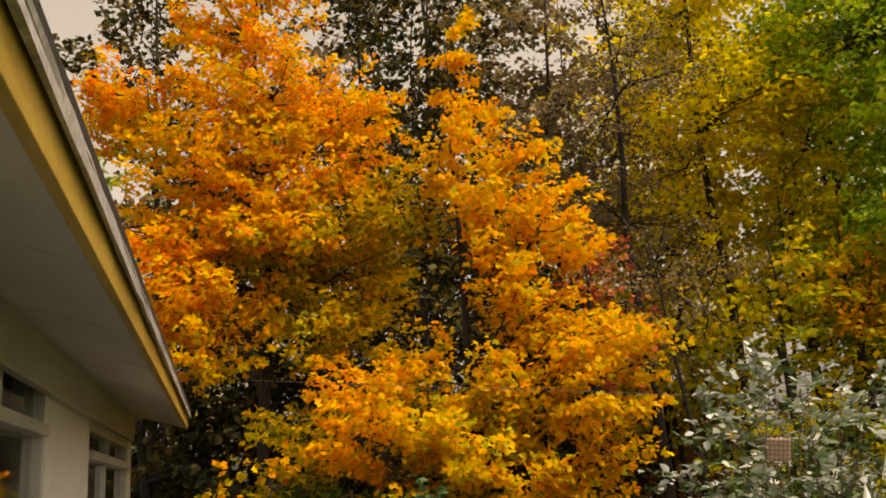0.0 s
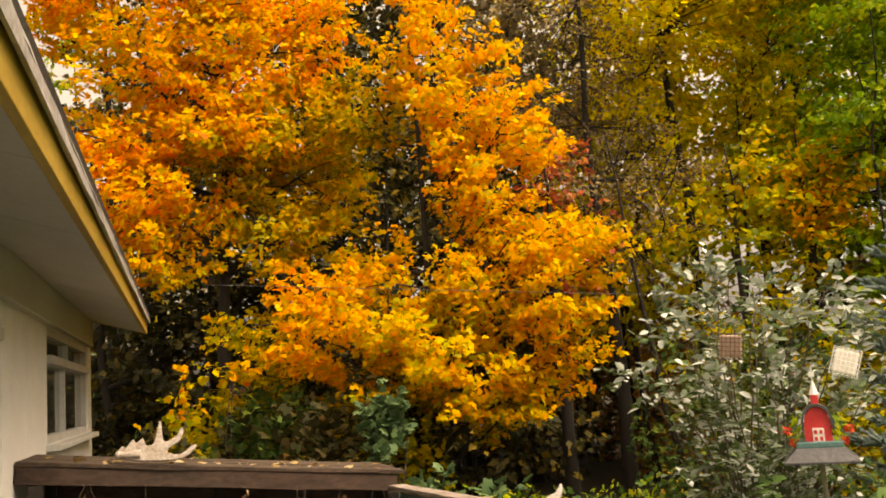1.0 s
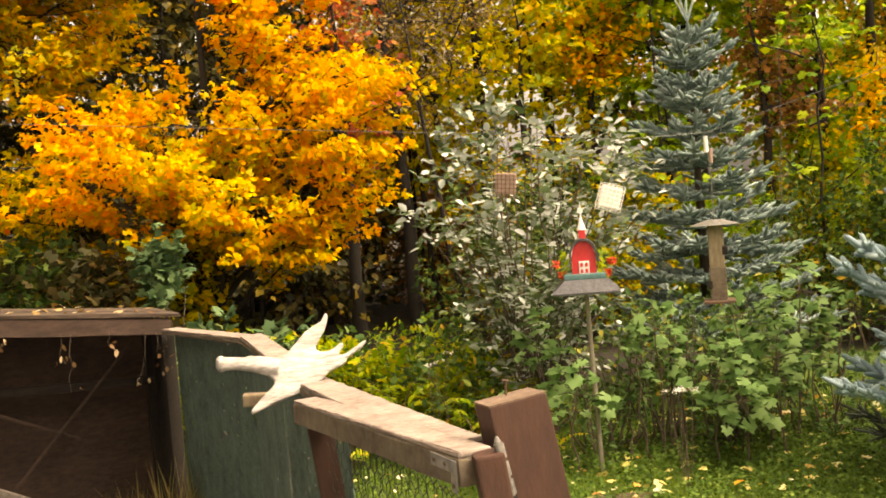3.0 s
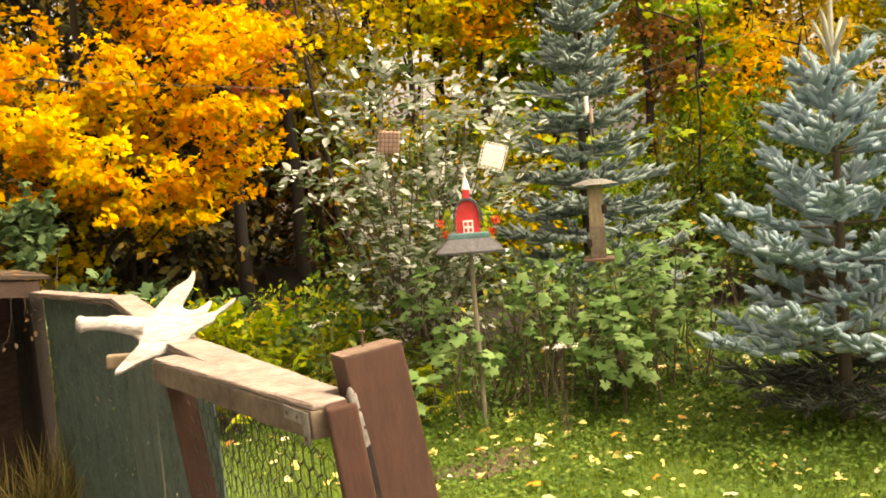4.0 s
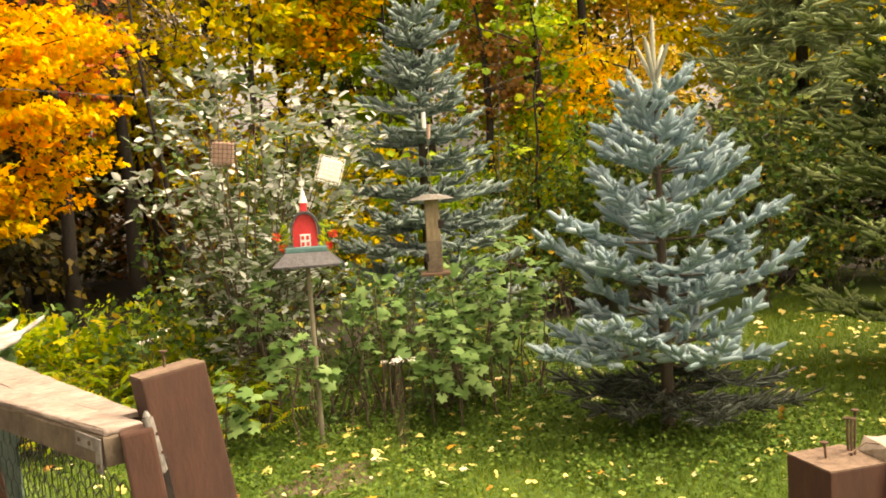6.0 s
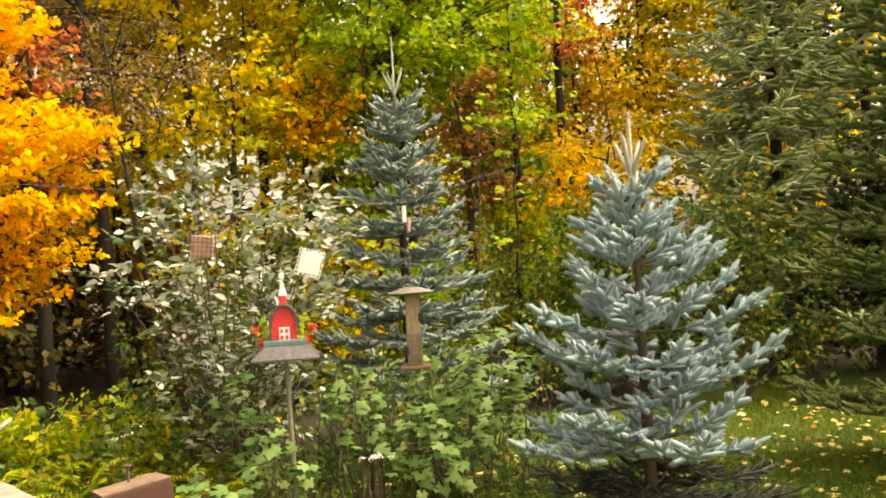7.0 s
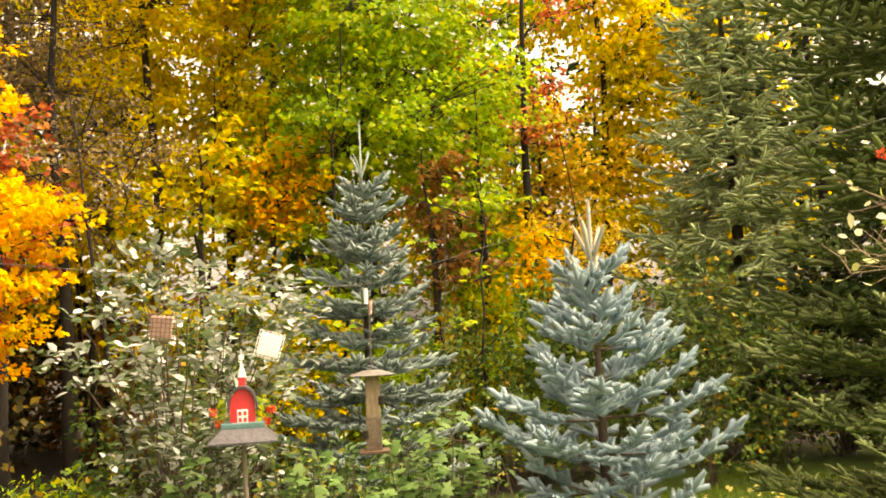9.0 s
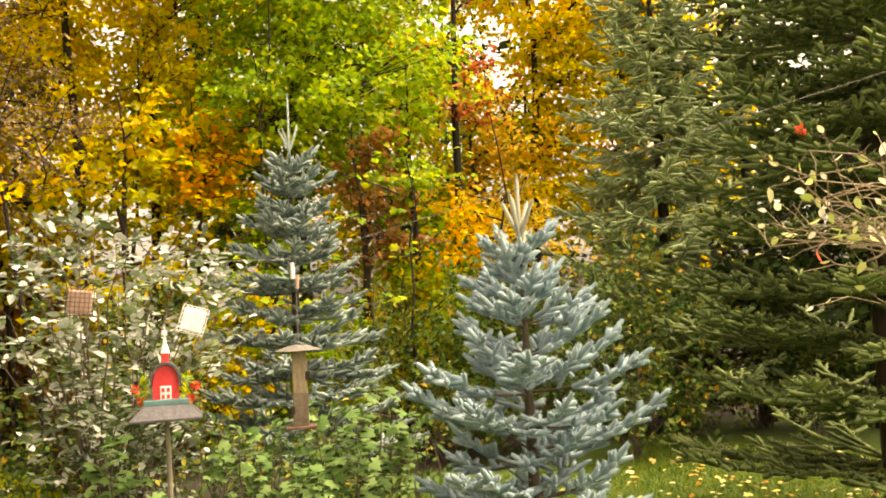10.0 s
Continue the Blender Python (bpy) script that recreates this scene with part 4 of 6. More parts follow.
def make_antlers():
    # one with a long beam, a narrow palm and spread tines
    rim = [(0.17, 0.034), (0.365, -0.005), (0.456, 0.03), (0.60, 0.172), (0.705, 0.221), (0.752, 0.295), (0.765, 0.25), (0.731, 0.161), (0.655, 0.05), (0.66, 0.01), (0.741, 0.0), (0.834, 0.052), (0.85, 0.022), (0.80, -0.03), (0.86, -0.03), (1.01, 0.055), (0.99, 0.01),
           (0.87, -0.061), (0.79, -0.085), (0.86, -0.078), (0.822, -0.115), (0.722, -0.15), (0.637, -0.221), (0.50, -0.277), (0.343, -0.317), (0.178, -0.38), (0.168, -0.345), (0.277, -0.243), (0.339, -0.185), (0.299, -0.123), (0.183, -0.072)]
    a = part("moose_antler", antler_mesh(rim, 0.385, 0.019, -0.06, [(-0.01, 0.0, 0.0, 0.05), (0.10, -0.01, 0.0, 0.046), (0.24, -0.045, 0.01, 0.05), (0.38, -0.08, 0.01, 0.06)], 0.062, 3), "bone")
    a.matrix_world = pose(0.642, 2.464, 1.321, 66, 0, -13)
    smooth_skin(a, 0.0036)
    tagged(a, "bleached white moose antler resting on the fence rail", "antler")
    # one lying on its back with a serrated edge and three long tines
    rim = [(0.0, 0.09), (0.084, 0.188), (0.113, 0.143), (0.201, 0.26), (0.239, 0.201), (0.32, 0.262), (0.346, 0.169), (0.417, 0.164), (0.46, 0.235), (0.51, 0.45), (0.539, 0.44), (0.55, 0.234), (0.586, 0.191), (0.712, 0.249), (0.771, 0.36), (0.795, 0.297),
           (0.745, 0.179), (0.618, 0.107), (0.605, 0.05), (0.747, 0.016), (0.882, 0.114), (0.945, 0.124), (0.915, 0.06), (0.782, -0.034), (0.549, -0.05), (0.262, -0.021), (0.057, 0.036)]
    b = part("moose_antler", antler_mesh(rim, 0.45, 0.024, -0.25, [(0.02, 0.07, 0.03, 0.035), (0.12, 0.06, 0.03, 0.04), (0.28, 0.06, 0.02, 0.05)], 0.05, 5), "old_bone")
    b.matrix_world = pose(-0.455, 5.345, 1.428, 74, 0, 3)
    smooth_skin(b, 0.004)
    tagged(b, "pale brown-tinged moose antler lying on the pen roof", "antler")


make_antlers()

# ---- fence, gate and posts ----


def lean_box(a, b, w, d, bevel=0.005, face=(0, 1, 0)):
    """A post from a up to b with a w by d section, its front facing along face."""
    z = (Vector(b) - Vector(a))
    n = z.length
    z.normalize()
    y = Vector(face) - z * z.dot(Vector(face))
    y.normalize()
    x = y.cross(z)
    m = Matrix((x, y, z)).transposed().to_4x4()
    m.translation = a
    return boxed((w, d, n), (0, 0, n / 2), m, bevel)


def nail(name, at, h, parent, tilt=(0, 0)):
    bm = rod(at, (at[0] + tilt[0], at[1] + tilt[1], at[2] + h), 0.0018)
    r = bmesh.ops.create_cone(bm, cap_ends=True, segments=10, radius1=0.0055, radius2=0.0055, depth=0.002)
    bmesh.ops.translate(bm, verts=r["verts"], vec=(at[0] + tilt[0], at[1] + tilt[1], at[2] + h))
    return part(name, bm, "rust", parent)


def chicken_wire(a, b, z0, z1, cell, r):
    """Hexagon netting between two uprights, as thin bars."""
    a, b = Vector(a), Vector(b)
    n = (b - a).length
    d = (b - a) / n
    p = Pile()
    rows = int((z1 - z0) / (cell * 0.75))
    cols = int(n / (cell * 0.866))
    for i in range(rows):
        for j in range(cols):
            x = (j + 0.5 * (i % 2)) * cell * 0.866
            z = z0 + i * cell * 0.75
            if x + cell * 0.44 > n:
                continue
            c = lambda u, w: tuple(a + d * u) [:2] + (w,)
            p.tube([c(x, z), c(x, z + cell * 0.5)], r, 3)
            p.tube([c(x, z + cell * 0.5), c(x + cell * 0.433, z + cell * 0.75)], r, 3)
            p.tube([c(x, z + cell * 0.5), c(max(0, x - cell * 0.433), z + cell * 0.75)], r, 3)
    return p.mesh("netting")


def make_fence():
    # hinge post, leaning a little
    p = thing("gate_post", "red-brown stained square timber gate post with a raw top", "post", (0, 0, 0))
    lo, hi = Vector((0.868, 0.943, -0.05)), Vector((0.721, 1.131, 1.398))
    cut = hi - (hi - lo).normalized() * 0.002
    part("shaft", lean_box(lo, cut, 0.086, 0.086, 0.003, (-0.25, -1, 0)), "post_paint", p)
    part("raw_top", lean_box(cut, hi, 0.0855, 0.0855, 0.0, (-0.25, -1, 0)), "end_grain", p, "raw pale end grain")
    nail("nail", (0.728, 1.150, 1.388), 0.03, p)
    # gate standing open
    g = thing("garden_gate", "open timber-framed gate with weathered top rail and wire netting", "gate", (0, 0, 0))
    rail = part("top_rail", beam((0.634, 1.082, 1.339), (0.652, 1.835, 1.304), 0.055, 0.040, 0.004, wear=0.0012, cuts=16), "tan_timber", g, "dark weathered top rail")
    part("worn_face", beam((0.634, 1.084, 1.347), (0.652, 1.832, 1.312), 0.051, 0.008, 0.003, wear=0.0012, cuts=16), "raw_wood", rail, "pale worn upper face")
    part("hinge_stile", lean_box((0.72, 0.90, 0.08), (0.640, 1.064, 1.345), 0.040, 0.06, 0.004, (-0.4, -1, 0)), "post_paint", g)
    part("latch_stile", lean_box((0.79, 1.76, 0.08), (0.664, 1.80, 1.264), 0.05, 0.05, 0.004, (-0.3, -1, 0)), "post_paint", g)
    part("bottom_rail", beam((0.71, 0.95, 0.16), (0.775, 1.74, 0.14), 0.045, 0.07), "post_paint", g)
    part("netting", chicken_wire((0.648, 1.08, 0), (0.668, 1.79, 0), 0.15, 1.27, 0.040, 0.0009), "wire_dark", g)
    h = part("hinge", rod((0.649, 1.049, 1.360), (0.657, 1.035, 1.289), 0.0045, sides=10), "steel", g)
    for k in range(3):
        f = k / 3
        a = Vector((0.649, 1.049, 1.360)).lerp(Vector((0.657, 1.035, 1.289)), f + 0.03)
        b = Vector((0.649, 1.049, 1.360)).lerp(Vector((0.657, 1.035, 1.289)), f + 0.30)
        part("knuckle", rod(a, b, 0.0072, sides=12), "steel", h)
    part("pin", rod((0.649, 1.049, 1.360), (0.6485, 1.050, 1.367), 0.0055, 0.002, 10), "steel", h)
    bracket = bmesh.new()
    box(bracket, (0.003, 0.075, 0.018), (0.6045, 1.125, 1.326), None, 0.0008)
    box(bracket, (0.003, 0.016, 0.026), (0.6045, 1.0955, 1.3040), None, 0.0008)
    br = part("corner_bracket", bracket, "steel", g, "grey steel corner bracket")
    for y, z in ((1.150, 1.326), (1.118, 1.326), (1.0955, 1.30)):
        part("screw", rod((0.6035, y, z), (0.6015, y, z), 0.0035, 0.003, 8), "rust", br)
    # solid strip coloured for the shade in the gap by the hinge
    part("gap_strip", lean_box((0.775, 0.905, 0.08), (0.672, 1.068, 1.30), 0.012, 0.03, 0.001, (-0.4, -1, 0)), "shade_black", g, "near-black strip for the shaded gap beside the hinge")
    # fence run from the post back to the corner and on to the pen
    f = thing("garden_fence", "weathered post-and-rail fence lined with dark green cloth and netting", "fence", (0, 0, 0))
    board = part("top_board", beam((0.668, 1.2, 1.324), (0.888, 2.5, 1.232), 0.09, 0.022, 0.004, wear=0.003, cuts=18), "tan_timber", f)
    part("worn_face", beam((0.668, 1.2, 1.332), (0.888, 2.5, 1.24), 0.086, 0.008, 0.003, wear=0.0012, cuts=18), "raw_wood", board, "pale worn upper face")
    board = part("top_board", beam((0.9, 2.42, 1.218), (1.035, 3.57, 1.258), 0.09, 0.02, 0.004, wear=0.003, cuts=12), "tan_timber", f)
    part("worn_face", beam((0.9, 2.42, 1.226), (1.035, 3.57, 1.266), 0.086, 0.008, 0.003, wear=0.0012, cuts=12), "raw_wood", board, "pale worn upper face")
    board = part("top_board", beam((1.035, 3.5, 1.254), (1.055, 5.26, 1.164), 0.09, 0.018, 0.004, wear=0.003, cuts=12), "tan_timber", f)
    part("worn_face", beam((1.035, 3.5, 1.262), (1.055, 5.26, 1.172), 0.086, 0.008, 0.003, wear=0.0012, cuts=12), "raw_wood", board, "pale worn upper face")
    for x, y, z in ((0.905, 2.62, 1.19), (1.075, 3.50, 1.22), (1.118, 4.45, 1.17)):
        part("post", boxed((0.085, 0.085, z + 0.05), (x, y, (z - 0.05) / 2), None, 0.006), "grey_wood", f)
    part("cloth", beam((0.80, 2.0, 1.255), (0.848, 2.62, 1.205), 0.004, 1.15, 0), "shade_cloth", f, "dark green shade cloth")
    part("cloth", beam((0.850, 2.625, 1.195), (1.01, 3.50, 1.23), 0.004, 1.15, 0), "shade_cloth", f, "dark green shade cloth")
    part("cloth", beam((1.06, 3.56, 1.23), (1.08, 5.25, 1.145), 0.004, 1.10, 0), "shade_cloth", f, "dark green shade cloth")
    part("netting", chicken_wire((0.70, 1.25, 0), (0.80, 2.0, 0), 0.1, 1.26, 0.05, 0.0011), "wire_dark", f)
    part("short_block", beam((0.715, 2.56, 1.215), (0.80, 2.53, 1.21), 0.04, 0.035, 0.006), "feeder_wood", f, "short stained block under the antler")
    # second post and its rail
    q = thing("fence_post", "short stained timber post with bent nails in its top", "post", (0, 0, 0))
    part("shaft", boxed((0.09, 0.09, 1.276), (0, 0, 0.588), pose(1.348, 0.500, 0, 0, 0, -28), 0.002), "post_paint", q)
    part("raw_top", boxed((0.0895, 0.0895, 0.002), (0, 0, 1.2270), pose(1.348, 0.500, 0, 0, 0, -28), 0.0), "end_grain", q, "raw pale end grain")
    for dx, dy, h2, tx in ((-0.01, 0.01, 0.022, -0.004), (0.018, -0.012, 0.05, 0.003), (0.024, -0.014, 0.06, 0.004), (0.036, 0.0, 0.045, 0.0)):
        nail("nail", (1.348 + dx, 0.50 + dy, 1.228), h2, q, (tx, 0))
    r = thing("split_rail", "pale split log rail with peeling bark, beside the nailed post", "rail", (0, 0, 0))
    part("log", beam((1.381, 0.462, 1.246), (1.95, 0.12, 1.236), 0.085, 0.06, 0.018, wear=0.006, cuts=14), "log_wood", r)
    part("log_side", beam((1.379, 0.464, 1.222), (1.95, 0.125, 1.208), 0.095, 0.05, 0.012, wear=0.005, cuts=10), "grey_wood", r)
    part("post", boxed((0.09, 0.09, 1.2), (1.95, 0.12, 0.57), None, 0.006), "post_paint", r)
    bark = Pile()
    brng = np.random.default_rng(8)
    for k in range(16):
        f0, off = brng.uniform(0, 0.25), brng.uniform(-0.045, -0.01)
        a = np.array((1.381 + 0.569 * f0 + off * 0.5, 0.462 - 0.342 * f0 + off * 0.86, 1.238 + brng.uniform(-0.02, 0.012)))
        bark.tube(crooked(a, a + np.array((0.09, -0.055, 0.0)) * brng.uniform(0.6, 1.5), 0.012, 6, brng), 0.0016, 4)
    tagged(part("bark_strip", bark.mesh("bark_strip"), "rust", r), kind="stuff")
    ring = Pile()
    ring.tube([(1.33, 0.475, 1.242), (1.37, 0.47, 1.248), (1.42, 0.41, 1.236), (1.47, 0.385, 1.230)], 0.0011, 5)
    part("tie_wire", ring.mesh("tie_wire"), "rust", r)


make_fence()

# ---- feeders ----


def make_barn_feeder():
    base = (3.44, 4.63, 0)
    t = thing("barn_bird_feeder", "red barn-shaped bird feeder with white door on a thin pole", "bird feeder", base)
    top = Vector((-0.012, 0.016, 1.195))
    part("pole", rod((0, 0, -0.1), top, 0.0155, 0.0145, 12), "pole", t, "thin dull tan metal pole")
    b = pose(*top, 0, 0, -36)

    def arch(w, h, d, n=14):
        bm = bmesh.new()
        prof = [(-w / 2, 0), (w / 2, 0)]
        for i in range(n + 1):
            a = math.pi * i / n
            prof.append((w / 2 * math.cos(a) * (1.0), h * 0.42 + h * 0.58 * math.sin(a) ** 0.8))
        f0 = [bm.verts.new((x, -d / 2, z)) for x, z in prof]
        f1 = [bm.verts.new((x, d / 2, z)) for x, z in prof]
        bm.faces.new(f0), bm.faces.new(f1[::-1])
        for i in range(len(prof)):
            j = (i + 1) % len(prof)
            bm.faces.new((f0[i], f1[i], f1[j], f0[j]))
        bmesh.ops.recalc_face_normals(bm, faces=bm.faces)
        return bm

    def put(bm, m):
        bmesh.ops.transform(bm, matrix=b @ m, verts=bm.verts)
        return bm

    part("barn_body", put(arch(0.144, 0.205, 0.13), pose(0, 0, 0.045)), "red_paint", t)
    roof = bmesh.new()
    n = 16
    rings = []
    for d in (-0.085, 0.085):
        for k in (0, 0.012):
            rings.append([roof.verts.new(((0.077 + k) * math.cos(math.pi * i / n), d, 0.125 + (0.130 + k) * math.sin(math.pi * i / n) ** 0.8)) for i in range(n + 1)])
    for i in range(n):
        roof.faces.new((rings[0][i], rings[0][i + 1], rings[2][i + 1], rings[2][i]))
        roof.faces.new((rings[1][i], rings[3][i], rings[3][i + 1], rings[1][i + 1]))
        roof.faces.new((rings[0][i], rings[1][i], rings[1][i + 1], rings[0][i + 1]))
        roof.faces.new((rings[2][i], rings[2][i + 1], rings[3][i + 1], rings[3][i]))
    part("arched_roof", put(roof, Matrix()), "slate", t)
    door = part("barn_door", put(boxed((0.062, 0.008, 0.082), (0, -0.069, 0.090), None, 0.002), Matrix()), "white_paint", t, "white barn door with cross braces")
    for sx in (-1, 1):
        for sz in (-1, 1):
            part("door_panel", put(boxed((0.017, 0.004, 0.023), (sx * 0.0145, -0.0745, 0.090 + sz * 0.019), None, 0.001), Matrix()), "red_paint", door)
    part("tray_rim", put(boxed((0.25, 0.22, 0.036), (0, 0, 0.038), None, 0.008), Matrix()), "teal_paint", t)
    skirt = bmesh.new()
    lo = [skirt.verts.new(v) for v in ((-0.20, -0.175, -0.05), (0.20, -0.175, -0.05), (0.20, 0.175, -0.05), (-0.20, 0.175, -0.05))]
    hi = [skirt.verts.new(v) for v in ((-0.122, -0.108, 0.024), (0.122, -0.108, 0.024), (0.122, 0.108, 0.024), (-0.122, 0.108, 0.024))]
    lo2 = [skirt.verts.new(v.co - Vector((0, 0, 0.012))) for v in lo]
    for i in range(4):
        j = (i + 1) % 4
        skirt.faces.new((lo[i], lo[j], hi[j], hi[i]))
        skirt.faces.new((lo2[i], lo2[j], lo[j], lo[i]))
    skirt.faces.new(hi)
    skirt.faces.new(lo2[::-1])
    bmesh.ops.recalc_face_normals(skirt, faces=skirt.faces)
    part("skirt_roof", put(skirt, Matrix()), "slate", t, "dark shingled skirt with seed husks")
    part("cupola", put(boxed((0.042, 0.042, 0.055), (0, 0, 0.29), None, 0.004), Matrix()), "red_paint", t)
    part("cupola_cap", put(rod((0, 0, 0.317), (0, 0, 0.40), 0.028, 0.004, 8), Matrix()), "white_paint", t)
    part("weather_vane", put(rod((0, 0, 0.39), (0, 0, 0.485), 0.005, 0.003, 6), Matrix()), "white_paint", t)
    part("vane_arrow", put(boxed((0.032, 0.005, 0.03), (0, 0, 0.435), None, 0.001), Matrix()), "white_paint", t)
    # sprigs of silk greenery and red blossoms
    rng = np.random.default_rng(4)
    for sx in (-1, 1):
        n = 46
        P = np.stack([sx * rng.uniform(0.07, 0.135, n), rng.uniform(-0.10, 0.08, n), rng.uniform(0.05, 0.22, n)], 1)
        v, f = leaves(P, rng.normal(0, 0.4, (n, 3)) + (sx * 0.5, -0.1, -0.9), rng.normal(0, 0.5, (n, 3)) + (sx, -1, 0.3), rng.uniform(0.035, 0.065, n), "frond")
        o = part("sprig", tri_mesh("sprig", v, f), "fern", t)
        o.matrix_basis = b
        for k in range(2):
            c = (sx * (0.165 - 0.03 * k), -0.08 + 0.05 * k, 0.125 - 0.075 * k)
            m = 26
            d = unit(rng.normal(0, 1, (m, 3)))
            v, f = leaves(np.array(c) + d * 0.008, d, rng.normal(0, 1, (m, 3)), rng.uniform(0.018, 0.03, m), "simple")
            o = part("blossom", tri_mesh("blossom", v, f), "petal", t, "red silk blossom")
            o.matrix_basis = b


M["petal"] = leaf_mat("red_petal", [(0.0, (0.62, 0.04, 0.03)), (1.0, (0.80, 0.12, 0.05))], 5, 0.2, 0.25)
make_barn_feeder()


def cage_feeder(at, turn, tilt, cake, label, pale, drop):
    t = thing("suet_feeder", label, "suet feeder", (0, 0, 0), "hanging suet feeders")
    t.matrix_world = pose(*at, tilt, 18 if pale else 6, turn)
    w, h, d = 0.135, 0.14, 0.05
    part("suet_cake", boxed((w * 0.86, d * 0.72, h * 0.86), (0, 0, -h / 2), None, 0.008), cake, t)
    p = Pile()
    for i in range(7):
        x = -w / 2 + w * i / 6
        for y in (-d / 2, d / 2):
            p.tube([(x, y, 0), (x, y, -h)], 0.0016, 4)
    for i in range(7):
        z = -h * i / 6
        p.tube([(-w / 2, -d / 2, z), (w / 2, -d / 2, z), (w / 2, d / 2, z), (-w / 2, d / 2, z), (-w / 2, -d / 2, z)], 0.0016, 4)
    part("cage", p.mesh("cage"), "white_paint" if pale else "rust", t)["kind"] = "stuff"
    c = Pile()
    c.tube([(-w / 2, 0, 0), (0, 0, 0.07), (w / 2, 0, 0)], 0.0014, 4)
    c.tube([(0, 0, 0.07), (0.003, 0, drop)], 0.0016, 4)
    part("chain", c.mesh("chain"), "steel", t)


WHITE_SWING = (pose(0, 0, 0, -9, 18, -36) @ Vector((0.003, 0, 0.26)))[:]


def make_line_and_feeders():
    # the line sags between trees and carries the feeders
    red, white, hop = (2.79, 4.43, 1.885), (3.215, 4.035, 1.755), (3.81, 3.92, 1.50)
    cage_feeder(red, -32, 4, "suet_red", "rusty wire suet feeder with a pinkish cake, hanging from a line", False, 0.22)
    cage_feeder(white, -36, -9, "suet", "pale wire suet feeder with a white cake, swinging from a line", True, 0.262)
    line = thing("clothes_line", "thin pale line strung between trees, sagging with feeders", "line", (0, 0, 0))
    p = Pile()
    pts = [(0.1, 8.6, 2.75), (2.79, 4.43, 2.09), (3.215 + WHITE_SWING[0], 4.035 + WHITE_SWING[1], 1.755 + WHITE_SWING[2]), (3.81, 3.92, 2.01), (5.80, 0.99, 2.90), (7.84, 1.78, 3.6)]
    for a, b in zip(pts, pts[1:]):
        p.tube([a, b], 0.0016, 5)
    part("cord", p.mesh("cord"), "steel", line)
    t = thing("tube_bird_feeder", "tall wooden bird feeder with flat metal roof, hanging from a line", "bird feeder", hop)
    part("roof_disc", rod((0, 0, -0.006), (0, 0, 0.022), 0.135, 0.045, 24), "steel", t, "shallow grey metal roof")
    part("body", boxed((0.082, 0.082, 0.24), (0, 0, -0.125), pose(0, 0, 0, 0, 0, -42), 0.006), "feeder_wood", t)
    part("lower_body", boxed((0.088, 0.088, 0.185), (0, 0, -0.335), pose(0, 0, 0, 0, 0, -42), 0.005), "tan_timber", t, "darker brown weathered lower half")
    part("floor_tray", boxed((0.17, 0.17, 0.016), (0, 0, -0.435), pose(0, 0, 0, 0, 0, -42), 0.004), "rust", t)
    # solid near-black blocks take the place of the openings' shade
    for z in (-0.15, -0.34):
        s = 1 if z > -0.2 else -1
        part("feeding_port", boxed((0.03, 0.03, 0.05), (s * 0.045, -0.03, z), pose(0, 0, 0, 0, 0, -42), 0.006), "shade_black", t, "dark block for the shaded feeding opening")
    c = Pile()
    c.tube([(0, 0, 0.02), (0.0, 0, 0.30)], 0.003, 5)
    c.tube([(0, 0, 0.30), (0, 0, 0.52)], 0.0018, 5)
    part("hanger", c.mesh("hanger"), "steel", t)
    part("hanger_sleeve", rod((-0.02, 0, 0.40), (-0.022, 0, 0.49), 0.012, 0.012, 10), "white_paint", t, "white plastic sleeve")
    part("red_bead", rod((0.012, 0.004, 0.34), (0.014, 0.004, 0.42), 0.010, 0.014, 10), "suet_red", t)


make_line_and_feeders()

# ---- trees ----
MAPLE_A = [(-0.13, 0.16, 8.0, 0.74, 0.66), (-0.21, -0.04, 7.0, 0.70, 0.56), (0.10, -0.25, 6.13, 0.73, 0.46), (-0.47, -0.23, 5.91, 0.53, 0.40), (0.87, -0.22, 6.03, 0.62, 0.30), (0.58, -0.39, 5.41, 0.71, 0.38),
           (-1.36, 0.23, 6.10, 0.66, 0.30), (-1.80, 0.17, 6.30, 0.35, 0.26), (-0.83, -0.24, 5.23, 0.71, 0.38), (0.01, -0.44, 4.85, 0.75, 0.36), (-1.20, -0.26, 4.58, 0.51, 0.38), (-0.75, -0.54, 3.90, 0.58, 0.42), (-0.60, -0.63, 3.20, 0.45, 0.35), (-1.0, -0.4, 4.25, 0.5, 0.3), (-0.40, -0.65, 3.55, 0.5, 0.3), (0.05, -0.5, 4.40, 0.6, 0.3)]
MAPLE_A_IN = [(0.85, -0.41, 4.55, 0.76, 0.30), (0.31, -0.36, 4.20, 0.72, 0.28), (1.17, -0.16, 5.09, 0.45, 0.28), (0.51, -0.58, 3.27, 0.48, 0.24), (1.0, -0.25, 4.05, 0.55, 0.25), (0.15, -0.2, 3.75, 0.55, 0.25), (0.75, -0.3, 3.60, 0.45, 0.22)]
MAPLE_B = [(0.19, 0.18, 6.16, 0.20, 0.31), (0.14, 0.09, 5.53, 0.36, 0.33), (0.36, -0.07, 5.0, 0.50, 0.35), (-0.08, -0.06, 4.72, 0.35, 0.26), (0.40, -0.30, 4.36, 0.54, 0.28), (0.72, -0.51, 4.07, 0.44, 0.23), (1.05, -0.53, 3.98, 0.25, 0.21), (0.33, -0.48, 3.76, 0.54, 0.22)]
